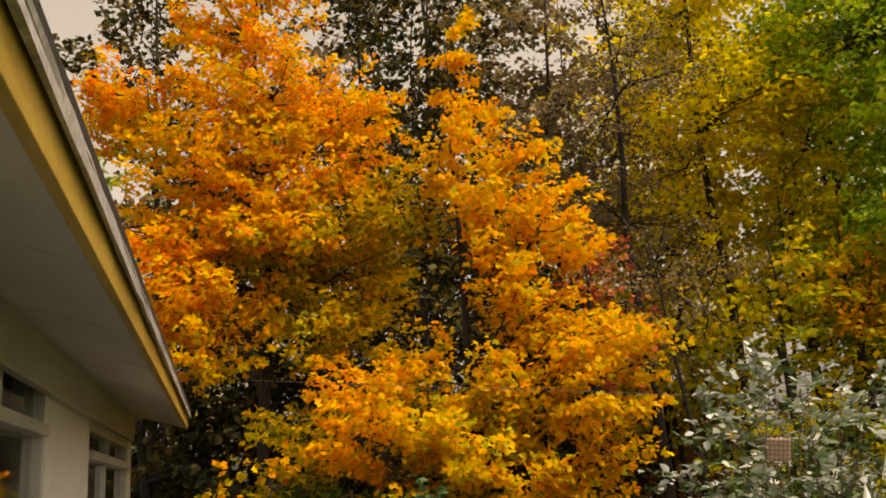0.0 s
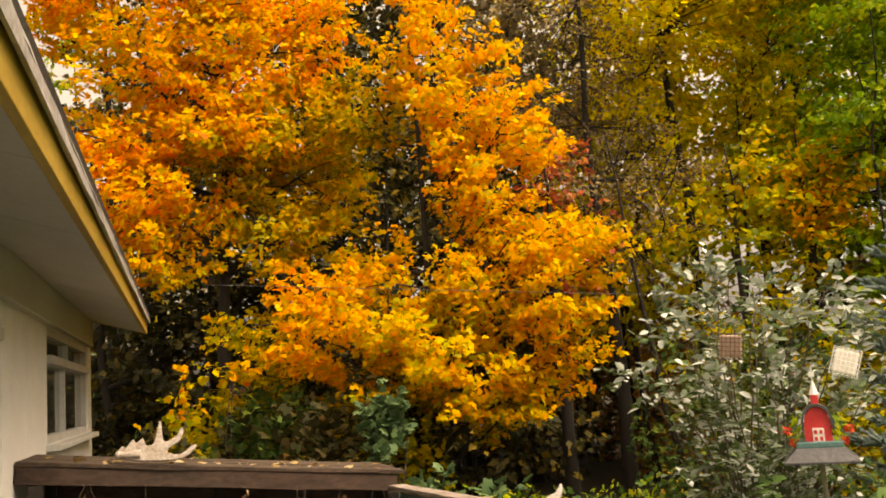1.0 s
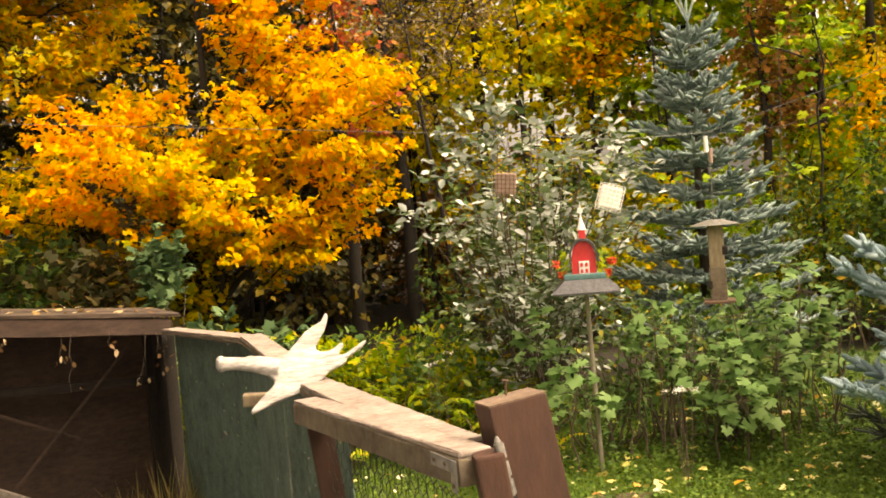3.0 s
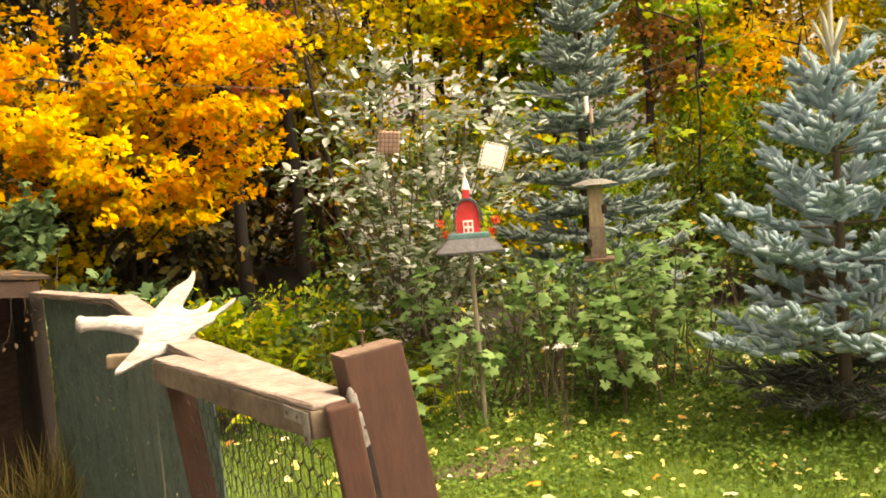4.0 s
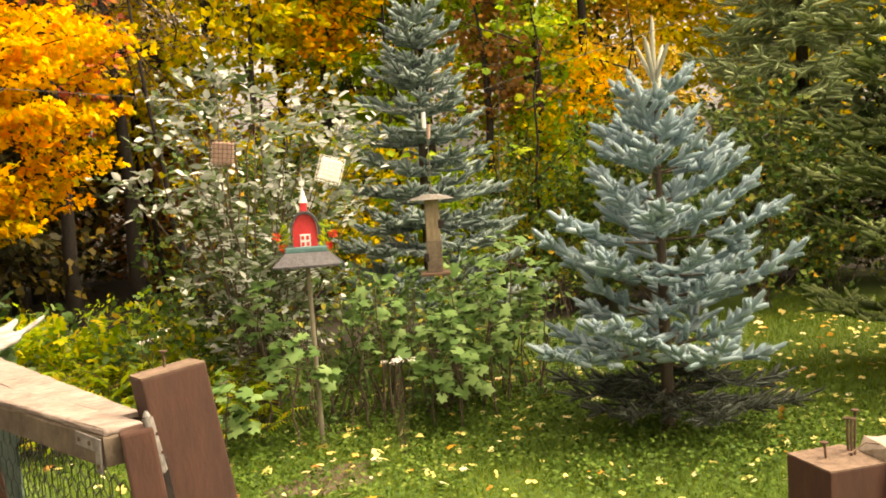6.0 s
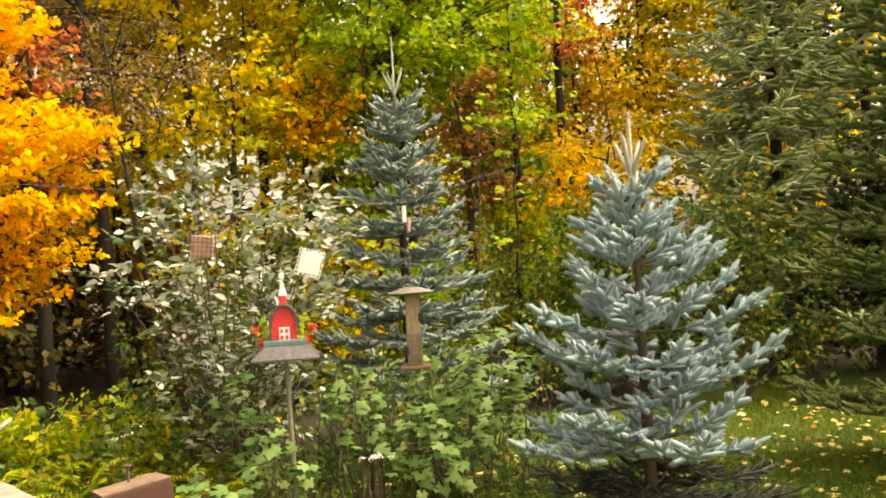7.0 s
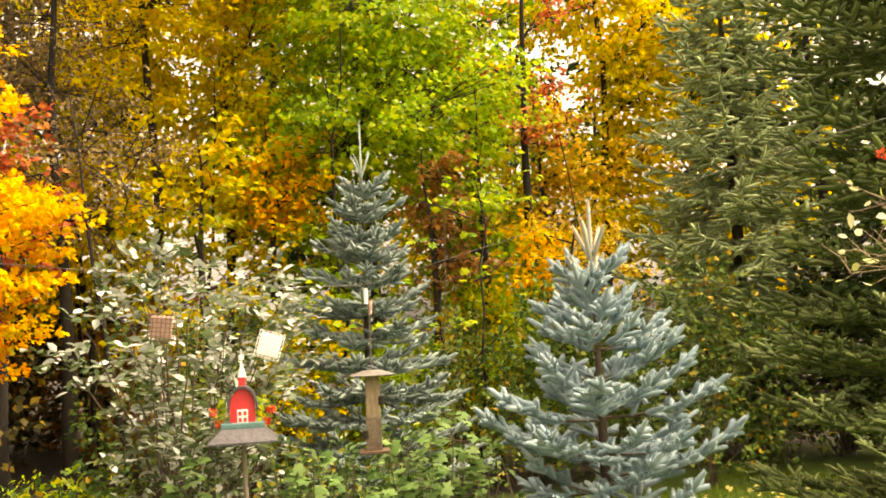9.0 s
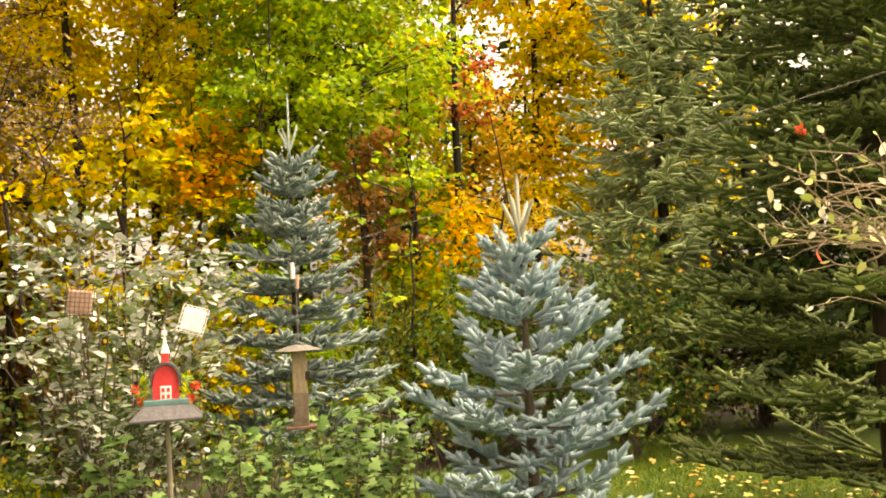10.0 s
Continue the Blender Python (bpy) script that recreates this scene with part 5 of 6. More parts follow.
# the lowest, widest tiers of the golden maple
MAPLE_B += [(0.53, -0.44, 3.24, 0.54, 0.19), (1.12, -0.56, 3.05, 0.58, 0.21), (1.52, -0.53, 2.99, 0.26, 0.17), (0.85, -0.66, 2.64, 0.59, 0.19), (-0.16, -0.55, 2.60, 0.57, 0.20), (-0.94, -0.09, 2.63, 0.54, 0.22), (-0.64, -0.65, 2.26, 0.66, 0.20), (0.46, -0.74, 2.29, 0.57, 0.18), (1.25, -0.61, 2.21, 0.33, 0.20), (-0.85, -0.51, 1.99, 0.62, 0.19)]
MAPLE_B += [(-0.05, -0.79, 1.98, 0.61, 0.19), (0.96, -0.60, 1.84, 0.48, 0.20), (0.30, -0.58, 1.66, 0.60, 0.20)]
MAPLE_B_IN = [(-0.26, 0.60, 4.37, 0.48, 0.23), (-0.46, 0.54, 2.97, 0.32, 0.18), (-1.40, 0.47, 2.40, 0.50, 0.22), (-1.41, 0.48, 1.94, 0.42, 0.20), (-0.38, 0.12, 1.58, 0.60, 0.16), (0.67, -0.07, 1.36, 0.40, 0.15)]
broadleaf("maple_tree", "young maple in full orange autumn leaf by the house", (0.35, 10.2, 0), 8.4, 0.085, MAPLE_A, "maple_orange", "lobed", 0.072, 72, 80, "dark_bark", 11, tier=0.27, flat=0.36, spray=0.34, rise=0.42, shaded=MAPLE_A_IN, shaded_leaf="maple_olive_shaded")
broadleaf("maple_tree", "young maple with golden-orange layered autumn leaves", (2.2, 8.75, 0), 6.3, 0.065, MAPLE_B, "maple_gold", "lobed", 0.069, 70, 80, "dark_bark", 12, tier=0.25, flat=0.36, spray=0.33, rise=0.42, shaded=MAPLE_B_IN, shaded_leaf="maple_olive_shaded")


def crown_blobs(height, low, wide, n, rng):
    """Masses of a woodland crown between two heights, narrower at the top."""
    out = []
    for i in range(n):
        f = (i + 0.5) / n
        z = low + (height - low) * f
        r = wide * (0.75 + 0.5 * f - 0.9 * f ** 3)
        a = rng.uniform(0, 2 * np.pi)
        d = r * rng.uniform(0.15, 0.75)
        out.append((d * math.cos(a), d * math.sin(a), z, r * rng.uniform(0.5, 0.7), r * rng.uniform(0.32, 0.5)))
    return out


def wood_tree(bearing, dist, height, low, wide, leaf, label, seed, size=0.14, shape="simple", n=11, density=34, per=30, radius=0.10, bark="dark_bark"):
    rng = np.random.default_rng(seed)
    return broadleaf("woodland_tree", label, polar(bearing, dist), height, radius, crown_blobs(height * 0.98, low, wide, n, rng), leaf, shape, size, per, density, bark, seed + 50, (rng.normal(0, 0.3), rng.normal(0, 0.3)), 0.5, 0.45, 0.35, True, "wood behind the garden")


wood_tree(25.5, 13, 9.8, 3.2, 1.7, "dull_brown", "thin woodland tree with dull brown withered leaves", 21, 0.065, n=14, density=34, per=38)
wood_tree(30.5, 14.5, 12.5, 2.8, 2.1, "yellow", "tall woodland tree in bright yellow leaf", 22, 0.11, n=15, density=46)
wood_tree(34.8, 15.5, 11.5, 3.4, 1.7, "yellow", "yellow-leaved tree at the wood's edge", 42, 0.11, n=13, density=46)
wood_tree(37.5, 13.5, 4.9, 3.3, 0.9, "maple_gold", "small golden-orange tree at the wood's edge", 23, 0.10, n=6, density=46)
wood_tree(43.5, 14.5, 12.5, 3.8, 2.7, "lime", "tall broad maple still bright green", 24, 0.11, n=16, density=52)
wood_tree(50, 13, 5.2, 1.4, 1.0, "lime", "young green maple at the wood's edge", 25, 0.11, n=8, density=50)
wood_tree(47.5, 12.6, 4.2, 2.4, 0.45, "russet", "small russet-leaved tree among green ones", 26, 0.10, n=8, density=24)
wood_tree(52.4, 14.8, 10.5, 4.6, 1.0, "red", "tall slim tree with dull red top leaves", 27, 0.10, n=9, density=30)
wood_tree(54.2, 15.0, 5.6, 2.4, 1.2, "pale_yellow", "slender tree with pale yellow leaves", 28, 0.10, n=11, density=46)
wood_tree(57.5, 16.5, 12, 3.0, 2.1, "yellow", "tall tree with yellow-orange leaves", 29, 0.12, n=14, density=44)
wood_tree(53.6, 12.8, 3.2, 2.2, 0.55, "maple_orange", "small orange-leaved sapling at the wood's edge", 43, 0.09, n=5, density=50)
wood_tree(22, 12.4, 5.0, 2.4, 0.9, "red", "small red-leaved sapling in shade", 30, 0.11, n=6, density=24)
wood_tree(-5, 17, 13, 4, 2.2, "shaded_olive", "tall olive tree behind the house, coloured as in shade", 31, n=13, density=16)
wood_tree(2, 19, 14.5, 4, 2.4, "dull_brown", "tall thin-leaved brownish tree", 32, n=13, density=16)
wood_tree(9, 17, 14, 3, 2.2, "shaded_olive", "tall olive tree coloured as in shade, leaves thinning", 33, n=14, density=16)
wood_tree(16, 18, 13, 3, 2.2, "shaded_olive", "tall tree coloured as in shade, with thinning leaves", 34, n=13, density=16)
wood_tree(20, 16, 12, 4, 1.8, "dull_brown", "bare-topped tree with brown leaves", 35, n=12, density=24)
wood_tree(37, 18, 13.5, 4, 2.4, "lime", "tall green tree deep in the wood", 36, 0.12, n=14, density=44)
wood_tree(27, 18, 12, 2, 2.2, "yellow", "yellowing tree deep in the wood", 37, n=13)
wood_tree(64, 18, 12, 2.5, 2.4, "olive_yellow", "yellow-green tree behind the spruces", 38, n=13)
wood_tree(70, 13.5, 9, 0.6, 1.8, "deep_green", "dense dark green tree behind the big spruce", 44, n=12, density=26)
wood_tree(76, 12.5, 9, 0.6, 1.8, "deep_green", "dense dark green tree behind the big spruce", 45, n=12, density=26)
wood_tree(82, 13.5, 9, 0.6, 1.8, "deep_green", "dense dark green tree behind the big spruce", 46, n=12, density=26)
wood_tree(12.5, 15.5, 15, 4.5, 2.0, "shaded_olive", "tall tree coloured as in shade, with thinning top", 47, n=13, density=16)
wood_tree(1.5, 13.5, 7.5, 0.8, 1.6, "shaded_olive", "dense olive tree behind the maples, coloured as in shade", 48, n=10, density=24)
wood_tree(8, 14, 7.5, 0.8, 1.6, "shaded_olive", "dense olive tree behind the maples, coloured as in shade", 49, n=10, density=24)
wood_tree(48.5, 16.5, 9.5, 1.0, 1.8, "lime", "leafy green maple deep in the wood", 55, 0.10, n=14, density=44)
wood_tree(52, 17.5, 7.0, 0.8, 1.6, "lime", "low leafy green maple deep in the wood", 56, 0.10, n=11, density=44)
# low trees whose leaf colour already carries the wood's shade
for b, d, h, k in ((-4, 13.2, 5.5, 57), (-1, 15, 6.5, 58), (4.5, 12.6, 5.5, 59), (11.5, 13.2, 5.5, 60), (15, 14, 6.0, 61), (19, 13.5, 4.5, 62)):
    wood_tree(b, d, h, 0.5, 1.5, "shaded_olive", "low dense dark tree in the shade of the wood", k, n=9, density=30)
wood_tree(33, 12.5, 4.6, 1.6, 1.2, "olive_yellow", "low yellow-green tree at the wood's edge", 39, 0.12, n=7)
wood_tree(41, 12.8, 3.6, 1.0, 1.2, "lime", "low green sapling at the wood's edge", 40, 0.13, n=6)

rng = np.random.default_rng(90)
kinds = ["olive_yellow", "olive_yellow", "lime", "deep_green", "dull_brown", "yellow"]
words = {"olive_yellow": "olive-yellow", "lime": "green", "deep_green": "dark green", "dull_brown": "brown", "yellow": "yellow"}
for i in range(22):
    k = kinds[int(rng.integers(0, 6))]
    wood_tree(-12 + i * 4.6 + rng.normal(0, 1), rng.uniform(22, 30), rng.uniform(11, 16), rng.uniform(1.0, 3.0), rng.uniform(2.2, 2.9), k, "distant %s tree in the wood" % words[k], 100 + i, 0.22, n=11, density=8 if i < 6 else 15, per=20)

# bare poles and saplings in the shade
for i in range(18):
    b, d = rng.uniform(2, 58), rng.uniform(11.5, 18)
    t = thing("sapling", "thin bare dark sapling stem in the wood", "sapling", polar(b, d), "saplings in the wood")
    p = Pile()
    h = rng.uniform(3.5, 7)
    p.tube(crooked((0, 0, -0.1), (rng.normal(0, 0.3), rng.normal(0, 0.3), h), 0.15, 8, rng), np.linspace(rng.uniform(0.02, 0.06), 0.008, 8), 6)
    for j in range(6):
        z = rng.uniform(0.3, 0.9) * h
        p.tube(crooked((0, 0, z), (rng.normal(0, 0.5), rng.normal(0, 0.5), z + rng.uniform(0.2, 0.8)), 0.1, 4, rng), np.linspace(0.012, 0.004, 4), 4)
    part("stem", p.mesh("stem"), "dark_bark", t)

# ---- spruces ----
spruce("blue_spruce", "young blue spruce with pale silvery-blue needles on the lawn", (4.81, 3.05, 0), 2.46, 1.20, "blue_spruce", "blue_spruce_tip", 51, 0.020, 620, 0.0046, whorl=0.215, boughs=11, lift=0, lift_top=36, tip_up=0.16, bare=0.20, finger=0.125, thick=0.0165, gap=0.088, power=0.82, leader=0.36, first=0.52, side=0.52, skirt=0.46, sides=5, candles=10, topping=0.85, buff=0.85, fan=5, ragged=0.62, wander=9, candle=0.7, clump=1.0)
spruce("blue_spruce", "dense dull blue spruce behind the silvery shrub", (5.85, 6.20, 0), 3.70, 1.14, "blue_spruce_dark", "blue_spruce_dark_tip", 52, 0.026, 130, 0.009, whorl=0.235, boughs=15, lift=-6, lift_top=30, tip_up=0.13, sag=0.02, bare=0.18, finger=0.13, thick=0.017, gap=0.10, power=0.68, leader=0.50, first=0.5, side=0.50, candles=10, topping=0.45, away=45, buff=0.5, fan=4, ragged=0.72, wander=5, clump=0.2, top_leaf="blue_spruce_dark_tip")
spruce("green_spruce", "large dark green spruce with layered drooping boughs", (7.87, 1.82, 0), 9.0, 1.80, "green_spruce", "green_spruce_tip", 53, 0.030, 62, 0.011, whorl=0.39, boughs=17, lift=5, lift_top=12, tip_up=0.07, sag=0.10, bare=0.22, finger=0.135, thick=0.0175, gap=0.125, power=0.33, leader=0.6, first=0.35, side=0.46, sides=4, away=15, topping=0.3, full_to=4.7, hang=0.03, fan=3, wander=2.5)
spruce("grey_green_spruce", "tall grey-green spruce with hanging boughs", (11.85, 5.5, 0), 8.2, 2.0, "grey_spruce", "grey_spruce", 54, 0.05, 46, 0.018, whorl=0.31, boughs=16, lift=6, lift_top=14, tip_up=0.06, sag=0.26, bare=0.15, finger=0.19, thick=0.021, gap=0.165, power=0.68, leader=0.6, first=0.5, side=0.40, sides=3, away=30, topping=0.25, full_to=7.0, hang=0.45)

# ---- shrubs and undergrowth ----
def silver_shrub(base):
    """Stems that fan and arch outwards, with short twigs of alternate curled leaves."""
    rng = np.random.default_rng(61)
    t = thing("silver_shrub", "tall shrub with curled silvery-backed leaves and thin stems", "shrub", base)
    wood = Pile()
    P, W, N, S = [], [], [], []
    for i in range(40):
        full = rng.uniform(0.45, 1.0)
        az, f = i * 2.4 + rng.normal(0, 0.2), rng.uniform(0, 1)
        low = i % 4 == 0
        r, h = (rng.uniform(0.35, 0.75), rng.uniform(0.7, 1.2)) if low else (1.02 * math.sqrt(f) * rng.uniform(0.7, 1.0), 2.35 - 0.8 * f * rng.uniform(0.5, 1.4))
        out = np.array((math.cos(az), math.sin(az), 0))
        q = np.linspace(0, 1, 12)[:, None]
        line = out * (0.06 + r * q ** 1.4) + np.array((0, 0, 1.0)) * (h * (1.12 * q - 0.12 * q ** 3)) + crooked((0, 0, 0), (0, 0, 0), 0.09, 12, rng)
        wood.tube(line, np.linspace(0.011, 0.0025, 12), 5)
        part("stem", wood.mesh("stem"), "twig", t)
        wood = Pile()
        for k in range(4, 12):
            for c in range(2 if k < 10 else 4):
                if rng.random() > full:
                    continue
                d = unit(out * rng.uniform(0.2, 0.9) + rng.normal(0, 0.55, 3) + np.array((0, 0, 0.35)))
                ln = rng.uniform(0.10, 0.24)
                side = unit(np.cross(d, (0, 0, 1.0)))
                m = int(ln / 0.024)
                for s in range(m):
                    P.append(line[k] + d * (ln * (s + 1) / m)), W.append(d * 0.5 + side * (1 if s % 2 else -1) * 0.8 + rng.normal(0, 0.25, 3))
                    N.append(np.array((0, 0, 1.0)) - out * 0.2 + rng.normal(0, 0.4, 3)), S.append(rng.uniform(0.055, 0.098))
    part("foliage", tri_mesh("foliage", *leaves(np.array(P), np.array(W), np.array(N), np.array(S), "oval")), "silver", t)


silver_shrub((3.68, 5.60, 0))
for i, (x, y, s) in enumerate(((4.2, 4.95, 0.75), (3.75, 5.0, 0.6), (4.75, 4.75, 0.8), (5.1, 4.4, 0.6), (4.45, 4.6, 0.45))):
    shrub("leafy_shrub", "low twiggy green shrub with small dull leaves", (x, y, 0), [(0, 0, 0.45 * s + 0.1, 0.46 * s + 0.1, 0.45 * s), (0, -0.1, 0.22, 0.46 * s + 0.05, 0.2), (0.15, -0.1, 0.85 * s, 0.33 * s, 0.3 * s)] + [(rng.uniform(-0.4, 0.4), rng.uniform(-0.4, 0.2), 0.5 + rng.uniform(0.25, 0.75) * s, 0.13, 0.13) for _ in range(6)], "shrub", "oval", 0.058, 14, 9, 170, 70 + i, 0.14, 0.6, group="low shrubs round the feeder")


for i, (x, y, h) in enumerate(((2.95, 5.75, 0.8), (3.3, 6.05, 0.9), (3.9, 6.2, 0.95), (4.5, 5.75, 0.95), (4.95, 5.35, 0.85), (5.5, 5.0, 0.7))):
    shrub("leafy_shrub", "dark green shrub in the shade behind the others", (x, y, 0), [(0, 0, h * 0.55, 0.42, h * 0.5), (0.1, 0.1, 0.2, 0.42, 0.2)], "understory", "oval", 0.065, 7, 11, 190, 740 + i, 0.15, 0.5, group="low shrubs round the feeder")


def maple_seedling(base, height, spread, seed, leaf="seedling"):
    """A thin stem whose few side twigs carry flat tiers of broad lobed leaves."""
    rng = np.random.default_rng(seed)
    t = thing("maple_seedling", "young maple seedling with broad pale green lobed leaves", "seedling", base, "maple seedlings among the shrubs")
    stem = crooked((0, 0, -0.05), (rng.normal(0, 0.05), rng.normal(0, 0.05), height), 0.06, 8, rng)
    part("stem", tri_mesh("stem", *tube_arrays(stem, np.linspace(0.008, 0.003, 8), 5)), "twig", t)
    P, W, N, S = [], [], [], []
    for k in range(9):
        o = stem[4 + k % 4]
        az = k * 2.4 + rng.normal(0, 0.3)
        d = np.array((math.cos(az), math.sin(az), rng.uniform(-0.05, 0.3)))
        tip = o + d * spread * rng.uniform(0.5, 1.0)
        part("side_twig", tri_mesh("side_twig", *tube_arrays(crooked(o, tip, 0.02, 4, rng), np.linspace(0.004, 0.002, 4), 4)), "twig", t)
        for q in range(5):
            f = rng.uniform(0.4, 1.1)
            P.append(o + (tip - o) * f + rng.normal(0, 0.03, 3)), W.append(d + rng.normal(0, 0.7, 3) * (1, 1, 0.3) + (0, 0, -0.25))
            N.append((0, 0, 1.0) + rng.normal(0, 0.25, 3) + np.array((-0.3, -0.45, 0))), S.append(rng.uniform(0.065, 0.12))
    part("foliage", tri_mesh("foliage", *leaves(np.array(P), np.array(W), np.array(N), np.array(S), "maple")), leaf, t)


for i, (x, y, h, w) in enumerate(((3.99, 4.71, 0.95, 0.16), (4.04, 4.27, 0.74, 0.14), (4.48, 4.12, 0.84, 0.17), (4.76, 4.26, 1.14, 0.22), (3.28, 4.66, 0.74, 0.18), (2.80, 4.75, 0.52, 0.16), (4.13, 4.10, 0.56, 0.15), (4.60, 4.40, 0.98, 0.22), (3.30, 4.98, 0.90, 0.15), (5.0, 4.35, 0.85, 0.18), (4.42, 4.45, 1.05, 0.2))):
    maple_seedling((x, y, 0), h, w, 700 + i)


maple_seedling((6.99, 6.28, 0), 3.1, 0.45, 720, "lime")


def white_flowers(base, height, n, seed):
    """Flat heads of tiny cream flowers on thin stalks."""
    rng = np.random.default_rng(seed)
    t = thing("white_flower", "cluster of small cream-white flowers among the shrubs", "flower", base)
    P = []
    for k in range(n):
        top = np.array((rng.normal(0, 0.06), rng.normal(0, 0.05), height + rng.normal(0, 0.025)))
        part("stalk", tri_mesh("stalk", *tube_arrays(crooked(top * (0.3, 0.3, 0), top, 0.03, 5, rng), 0.002, 4)), "twig", t)
        P.append(top + rng.normal(0, 1, (16, 3)) * (0.016, 0.016, 0.005))
    P = np.concatenate(P)
    part("blossom", tri_mesh("blossom", *leaves(P, rng.normal(0, 1, P.shape) * (1, 1, 0.2), rng.normal(0, 0.4, P.shape) + (0, 0, 1), rng.uniform(0.010, 0.018, len(P)), "simple")), "suet", t, "cream-white petals")


white_flowers((3.60, 4.04, 0), 0.57, 8, 31)
white_flowers((2.71, 5.39, 0), 0.72, 3, 32)


def fern(base, seed, size=0.55):
    """A clump of arching fronds, each with pairs of narrow leaflets."""
    rng = np.random.default_rng(seed)
    t = thing("fern_clump", "clump of yellow-green fern fronds by the fence", "fern", base, "ferns by the fence")
    stalks = Pile()
    P, W, N, S = [], [], [], []
    for i in range(17):
        az, ln = rng.uniform(0, 2 * np.pi), size * rng.uniform(0.7, 1.2)
        out = np.array((math.cos(az), math.sin(az), 0))
        q = np.linspace(0, 1, 16)[:, None]
        foot = np.array((rng.normal(0, 0.10), rng.normal(0, 0.10), rng.uniform(0.0, 0.34)))
        line = foot + out * (q ** 1.1 * ln * 0.8) + np.array((0, 0, 1.0)) * (ln * (0.95 * q - 0.6 * q ** 2.2))
        stalks.tube([foot * (1, 1, 0), foot], 0.003, 4)
        stalks.tube(line, np.linspace(0.004, 0.0012, 16), 4)
        side = np.array((-out[1], out[0], 0))
        for k in range(3, 16):
            w = ln * 0.30 * (1.06 - k / 16) ** 0.8
            for sg in (-1, 1):
                P.append(line[k]), W.append(side * sg + out * 0.35 + rng.normal(0, 0.08, 3) + (0, 0, -0.15)), N.append((0, 0, 1.0) + rng.normal(0, 0.2, 3) + out * 0.3), S.append(w)
    tagged(part("woody_base", stalks.mesh("woody_base"), "twig", t), kind="stuff")
    part("fronds", tri_mesh("fronds", *leaves(np.array(P), np.array(W), np.array(N), np.array(S), "pinna")), "fern", t)


for i in range(44):
    f = rng.uniform(0, 1)
    fern((1.7 + 1.6 * f + rng.normal(0, 0.12), 7.4 - 1.6 * f + rng.uniform(-0.9, 0.9), -0.02), 80 + i, rng.uniform(0.30, 0.5))
for i in range(24):
    f = i / 23
    shrub("leafy_shrub", "low green shrub with yellowing leaves among the ferns", (1.8 + 1.6 * f + rng.normal(0, 0.12), 7.9 - 1.7 * f + rng.normal(0, 0.35), 0), [(0, 0, 0.38, 0.42, 0.36)], "fern" if i % 3 else "shrub", "lobed" if i % 2 else "frond", 0.075, 8, 12, 210, 400 + i, 0.16, 0.5, group="low shrubs by the ferns")
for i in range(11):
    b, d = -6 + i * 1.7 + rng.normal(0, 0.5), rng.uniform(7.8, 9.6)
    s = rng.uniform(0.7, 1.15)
    shrub("undergrowth_shrub", "green undergrowth shrub with a few yellow leaves", polar(b, d), [(0, 0, 0.8 * s, 0.55 * s, 0.75 * s), (0.2, 0.1, 1.4 * s, 0.4 * s, 0.4 * s)], ("understory", "shade_leaf", "understory", "olive_yellow", "shaded_olive", "understory")[i % 6], "lobed", 0.10, 8, 9, 190, 120 + i, 0.18, 0.5, group="undergrowth by the house")

shrub("sapling_bush", "blue-green broad-leaved sapling behind the pen roof", (1.36, 7.05, 0), [(0, 0, 1.30, 0.20, 0.30), (0.03, 0, 1.62, 0.16, 0.16)], "sapling_green", "maple", 0.09, 14, 10, 300, 611, 0.12, 0.6)
for x, y, z in ((1.62, 6.65, 1.0), (1.95, 6.25, 0.85), (1.55, 6.2, 0.8)):
    shrub("sapling_bush", "blue-green broad-leaved sapling beside the fence", (x, y, 0), [(0, 0, z * 0.8, 0.30, 0.26)], "sapling_green", "maple", 0.10, 14, 10, 300, 620 + int(x * 10), 0.14, 0.6)
shrub("orange_leaved_bush", "small bush with orange and red autumn leaves", (-0.15, 8.6, 0), [(0, 0, 1.75, 0.22, 0.16), (0.5, 0, 1.95, 0.25, 0.14)], "maple_orange", "maple", 0.08, 10, 8, 130, 630, 0.16, 0.5)

# bushy edge of the wood
edge = ["lime", "understory", "deep_green", "understory", "deep_green", "olive_yellow"]
for i in range(34):
    b, d = 29.5 + i * 1.45 + rng.normal(0, 0.6), rng.uniform(10.5, 13.8)
    s, k = rng.uniform(0.8, 1.25), edge[int(rng.integers(0, 6))] if b < 36 else ("lime", "olive_yellow", "lime", "understory", "lime", "olive_yellow")[int(rng.integers(0, 6))] if b < 58 else ("understory", "deep_green", "understory", "shade_leaf")[int(rng.integers(0, 4))]
    shrub("edge_shrub", "yellow-green bush at the edge of the wood", polar(b, d), [(0, 0, 0.75 * s, 0.75 * s, 0.7 * s), (0.2, 0.1, 1.5 * s, 0.55 * s, 0.5 * s)], k, "simple", 0.078, 8, 12, 170, 160 + i, 0.2, 0.5, group="bushes at the wood's edge")

# growth deep under the trees, mostly in leaf colours darkened to stand for shade
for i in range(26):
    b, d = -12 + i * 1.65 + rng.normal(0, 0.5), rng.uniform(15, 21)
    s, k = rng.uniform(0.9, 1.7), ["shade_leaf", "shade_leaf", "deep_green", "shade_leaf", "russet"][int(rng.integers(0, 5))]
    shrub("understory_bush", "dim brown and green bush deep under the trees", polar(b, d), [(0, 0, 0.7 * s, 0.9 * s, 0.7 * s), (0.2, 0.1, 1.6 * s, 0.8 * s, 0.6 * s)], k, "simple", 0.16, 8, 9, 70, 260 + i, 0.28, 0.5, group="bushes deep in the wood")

# branches reaching in beside the big spruce
RED_TIP = (3.309, 0.897, 2.197)


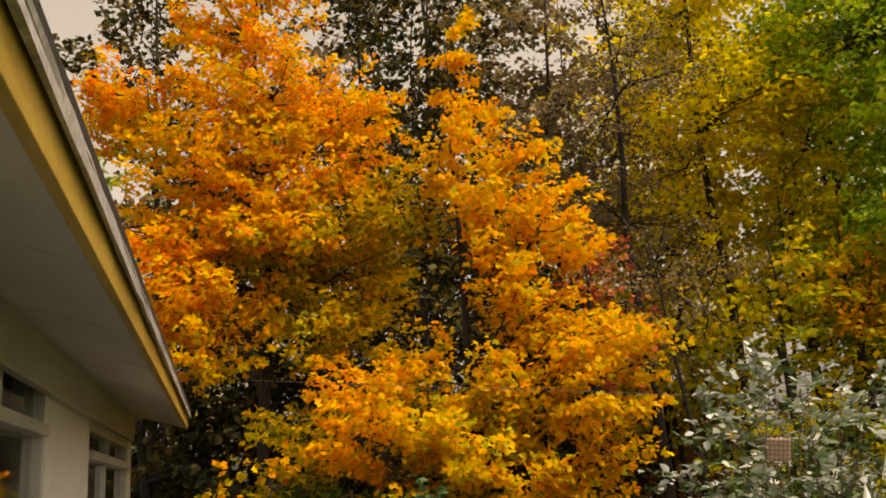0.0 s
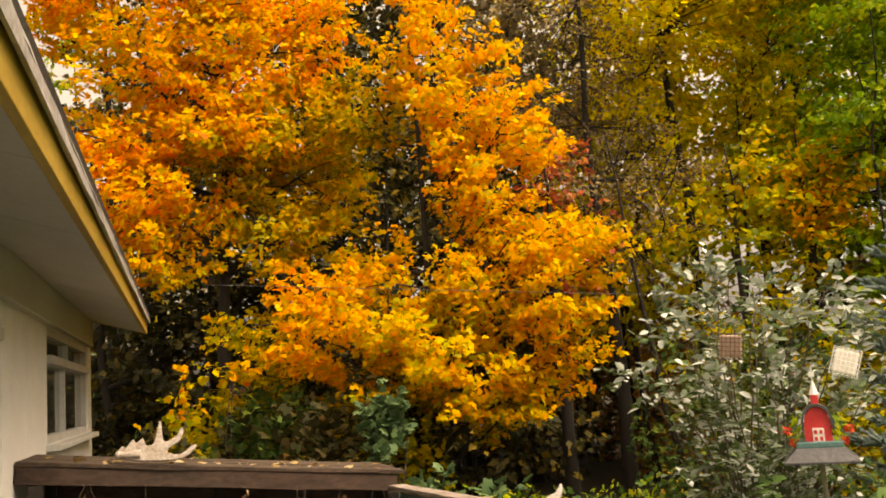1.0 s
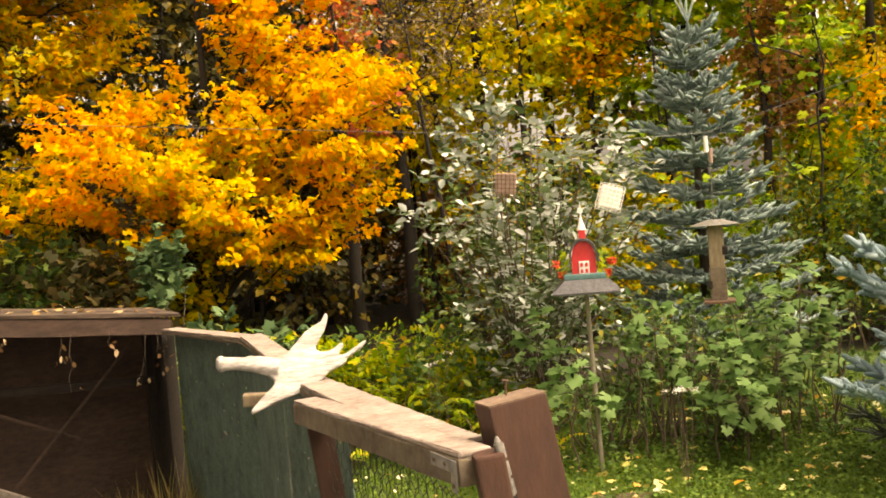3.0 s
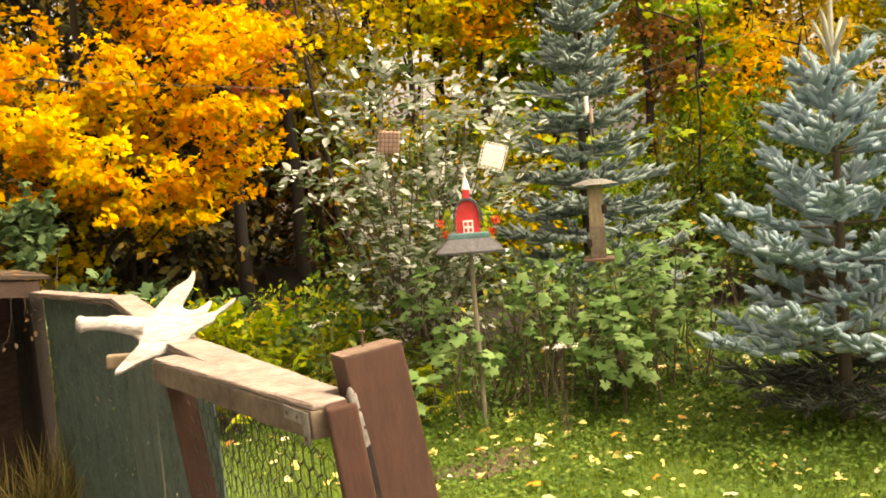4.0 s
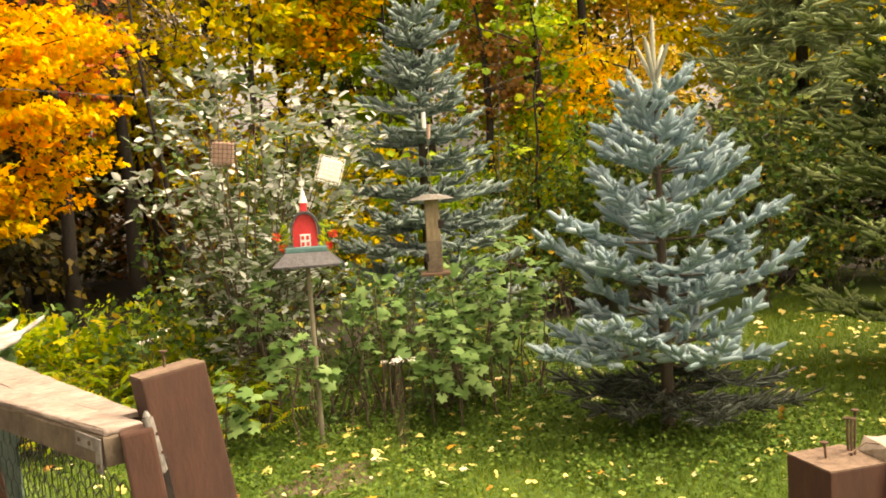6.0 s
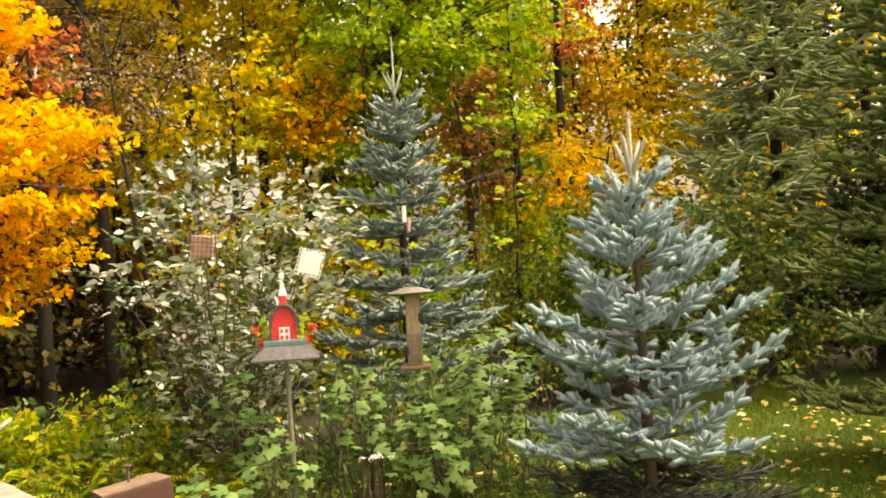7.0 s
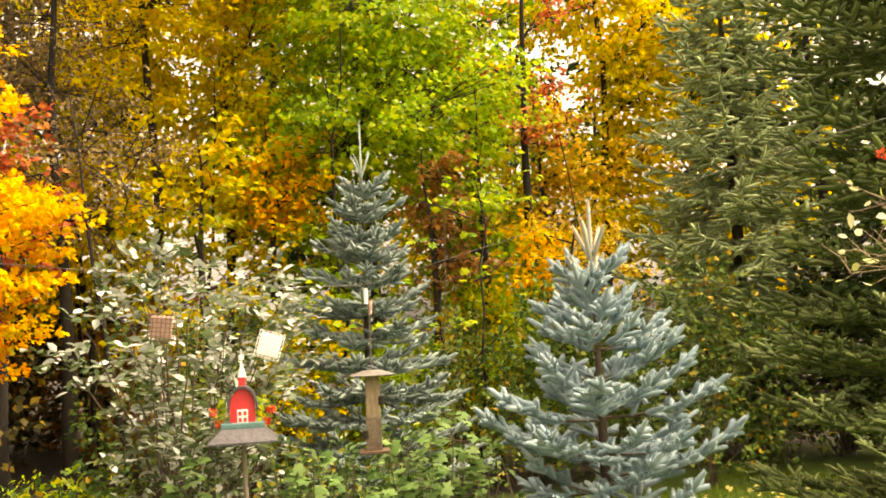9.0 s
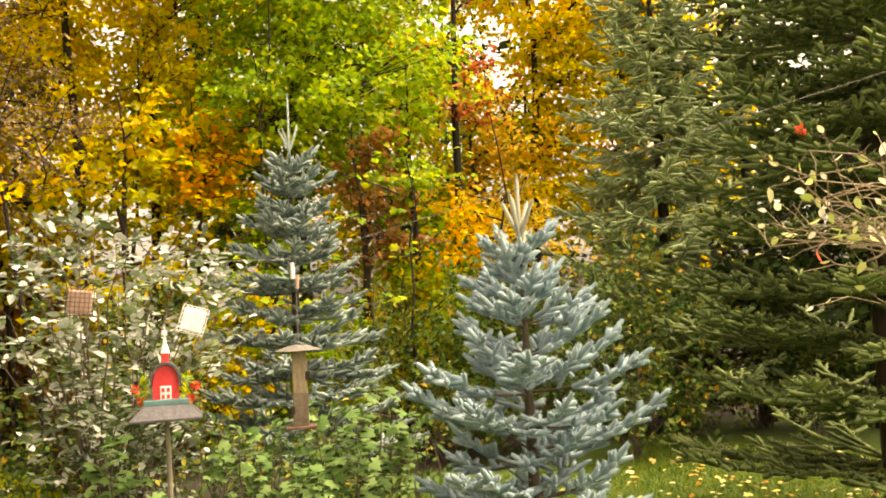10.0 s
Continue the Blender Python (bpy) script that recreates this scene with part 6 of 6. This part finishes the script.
def pale_branches():
    rng = np.random.default_rng(77)
    t = thing("pale_leaved_bush", "bare-twigged bush with a few pale cream leaves and red tips", "shrub", (4.1, 0.25, 0))
    wood = Pile()
    P, W = [], []
    for i in range(34):
        f = rng.uniform(0.1, 1.3)
        e = np.array((-0.68 + 0.22 * f, 1.0 - 0.62 * f, 1.93 + rng.normal(0, 0.13))) + rng.normal(0, 0.07, 3)
        line = crooked((0.35 + rng.normal(0, 0.1), -0.35 + rng.normal(0, 0.1), 1.25 + rng.normal(0, 0.25)), e, 0.16, 9, rng)
        wood.tube(line, np.linspace(0.009, 0.002, 9), 5)
        for q in range(4, 9):
            for k in range(2):
                tip = line[q] + rng.normal(0, 0.055, 3) + (-0.03, 0.03, 0.01)
                wood.tube([line[q], (line[q] + tip) / 2 + rng.normal(0, 0.006, 3), tip], [0.0025, 0.002, 0.0012], 4)
                if rng.random() < 0.2 + 0.13 * (q - 4):
                    P.append(tip), W.append(tip - line[q])
    for j in range(5):
        wood.tube(crooked((rng.normal(0.35, 0.05), rng.normal(-0.35, 0.05), 0), (0.35 + rng.normal(0, 0.1), -0.35 + rng.normal(0, 0.1), 1.4), 0.05, 6, rng), np.linspace(0.016, 0.008, 6), 6)
    P, W = np.array(P), np.array(W)
    tagged(part("twig_spray", wood.mesh("twig_spray"), "feeder_wood", t), kind="stuff")
    v, f = leaves(P, W + rng.normal(0, 0.06, P.shape) + (0, 0, -0.05), rng.normal(0, 1, P.shape), rng.uniform(0.026, 0.06, len(P)), "oval")
    part("foliage", tri_mesh("foliage", v, f), "cream", t)
    tip = np.array(RED_TIP) - np.array((4.1, 0.25, 0))
    part("sprig", tri_mesh("sprig", *tube_arrays(crooked((0.1, -0.1, 1.75), tip, 0.08, 8, rng), np.linspace(0.004, 0.0015, 8), 5)), "twig", t)
    d = unit(rng.normal(0, 1, (16, 3)))
    part("blossom", tri_mesh("blossom", *leaves(tip + d * 0.006, d, rng.normal(0, 1, (16, 3)), rng.uniform(0.012, 0.022, 16), "simple")), "petal", t, "orange-red tip of leaves")


M["cream"] = leaf_mat("cream_leaf", [(0.0, (0.30, 0.40, 0.09)), (0.4, (0.55, 0.56, 0.24)), (0.7, (0.74, 0.70, 0.54)), (0.95, (0.82, 0.79, 0.72)), (1.0, (0.7, 0.12, 0.06))], 2.0, 0.2, 0.3)
pale_branches()

# ---- lawn, litter and fallen leaves ----


def make_lawn():
    rng = np.random.default_rng(33)
    n = 140000
    x, y = rng.uniform(2.0, 10.5, n), rng.uniform(1.0, 6.4, n)
    keep = (x * 0.25 + y < 7.5) & (x + y > 4.5)
    x, y = x[keep], y[keep]
    z = np.vectorize(ground_height)(x, y)
    P = np.stack([x, y, z - 0.005], 1)
    m = len(P)
    way = np.stack([rng.normal(0, 0.45, m), rng.normal(0, 0.45, m), np.ones(m)], 1)
    v, f = leaves(P, way, rng.normal(0, 1, (m, 3)) * (1, 1, 0.2), rng.uniform(0.025, 0.06, m), "blade")
    tagged(part("lawn_grass", tri_mesh("lawn_grass", v, f), "grass"), "short green lawn grass", "grass", kind="stuff")
    n = 1150
    x, y = rng.uniform(2.0, 10.0, n), rng.uniform(1.0, 5.6, n)
    keep = (x * 0.25 + y < 6.8) & (x + y > 5.0)
    x, y = x[keep], y[keep]
    z = np.vectorize(ground_height)(x, y)
    P = np.stack([x, y, z + 0.045], 1)
    m = len(P)
    v, f = leaves(P, rng.normal(0, 1, (m, 3)) * (1, 1, 0.15), rng.normal(0, 0.35, (m, 3)) + (0, 0, 1), 0.028 + 0.065 * rng.uniform(0, 1, m) ** 1.6, "lobed")
    tagged(part("fallen_leaves", tri_mesh("fallen_leaves", v, f), "fallen"), "pale yellow fallen leaves scattered over the lawn", "fallen leaves", kind="stuff")


make_lawn()


def ground_cover():
    """Low clover and creeping plants along the shrubs and under the spruce."""
    rng = np.random.default_rng(44)
    n = 17000
    f = rng.uniform(0, 1, n)
    x = 2.7 + 3.6 * f + rng.normal(0, 0.35, n)
    y = 5.4 - 1.75 * f + rng.normal(0, 0.33, n)
    k = rng.random(n) < 0.45
    x, y = np.where(k, rng.normal(5.0, 0.7, n), x), np.where(k, rng.normal(2.8, 0.55, n), y)
    z = np.vectorize(ground_height)(x, y)
    P = np.stack([x, y, z + rng.uniform(0.02, 0.11, n)], 1)
    # clover in loose patches over the lawn
    m, c = 7000, rng.uniform((2.6, 2.3), (5.6, 4.7), (70, 2))
    q = c[rng.integers(0, 70, m)] + rng.normal(0, 0.11, (m, 2))
    P = np.concatenate([P, np.stack([q[:, 0], q[:, 1], np.vectorize(ground_height)(q[:, 0], q[:, 1]) + rng.uniform(0.035, 0.065, m)], 1)])
    n = len(P)
    v, fc = leaves(P, rng.normal(0, 1, (n, 3)) * (1, 1, 0.4), rng.normal(0, 0.45, (n, 3)) + (0, 0, 1), rng.uniform(0.018, 0.036, n), "simple")
    tagged(part("ground_cover", tri_mesh("ground_cover", v, fc), "cover"), "low dark green creeping plants at the lawn's edge", "ground cover", kind="stuff")
    # bare patch under the feeder
    bm = bmesh.new()
    ring = [bm.verts.new((3.05 + 0.30 * math.cos(a) * (1 + 0.3 * math.sin(3 * a) + 0.12 * math.sin(11 * a)), 4.05 + 0.20 * math.sin(a) * (1 + 0.2 * math.cos(5 * a)), 0)) for a in np.linspace(0, 2 * math.pi, 40, endpoint=False)]
    for v in ring:
        v.co.z = ground_height(v.co.x, v.co.y) + 0.004
    c = bm.verts.new((3.05, 4.05, ground_height(3.05, 4.05) + 0.018))
    for a, b in zip(ring, ring[1:] + ring[:1]):
        bm.faces.new((a, b, c))
    tagged(part("bare_soil", bm, "soil"), "bare brown soil with seed husks under the feeder", "soil", kind="structure")


M["cover"] = leaf_mat("creeping_leaf", [(0.0, (0.035, 0.08, 0.015)), (0.7, (0.10, 0.19, 0.03)), (1.0, (0.20, 0.28, 0.06))], 1.5, 0.4, 0.25)
M["soil"] = rough_mat("bare_soil", (0.05, 0.033, 0.022), (0.17, 0.12, 0.085), 14, 0.95, 1.0, (1, 1, 1), 120)
ground_cover()
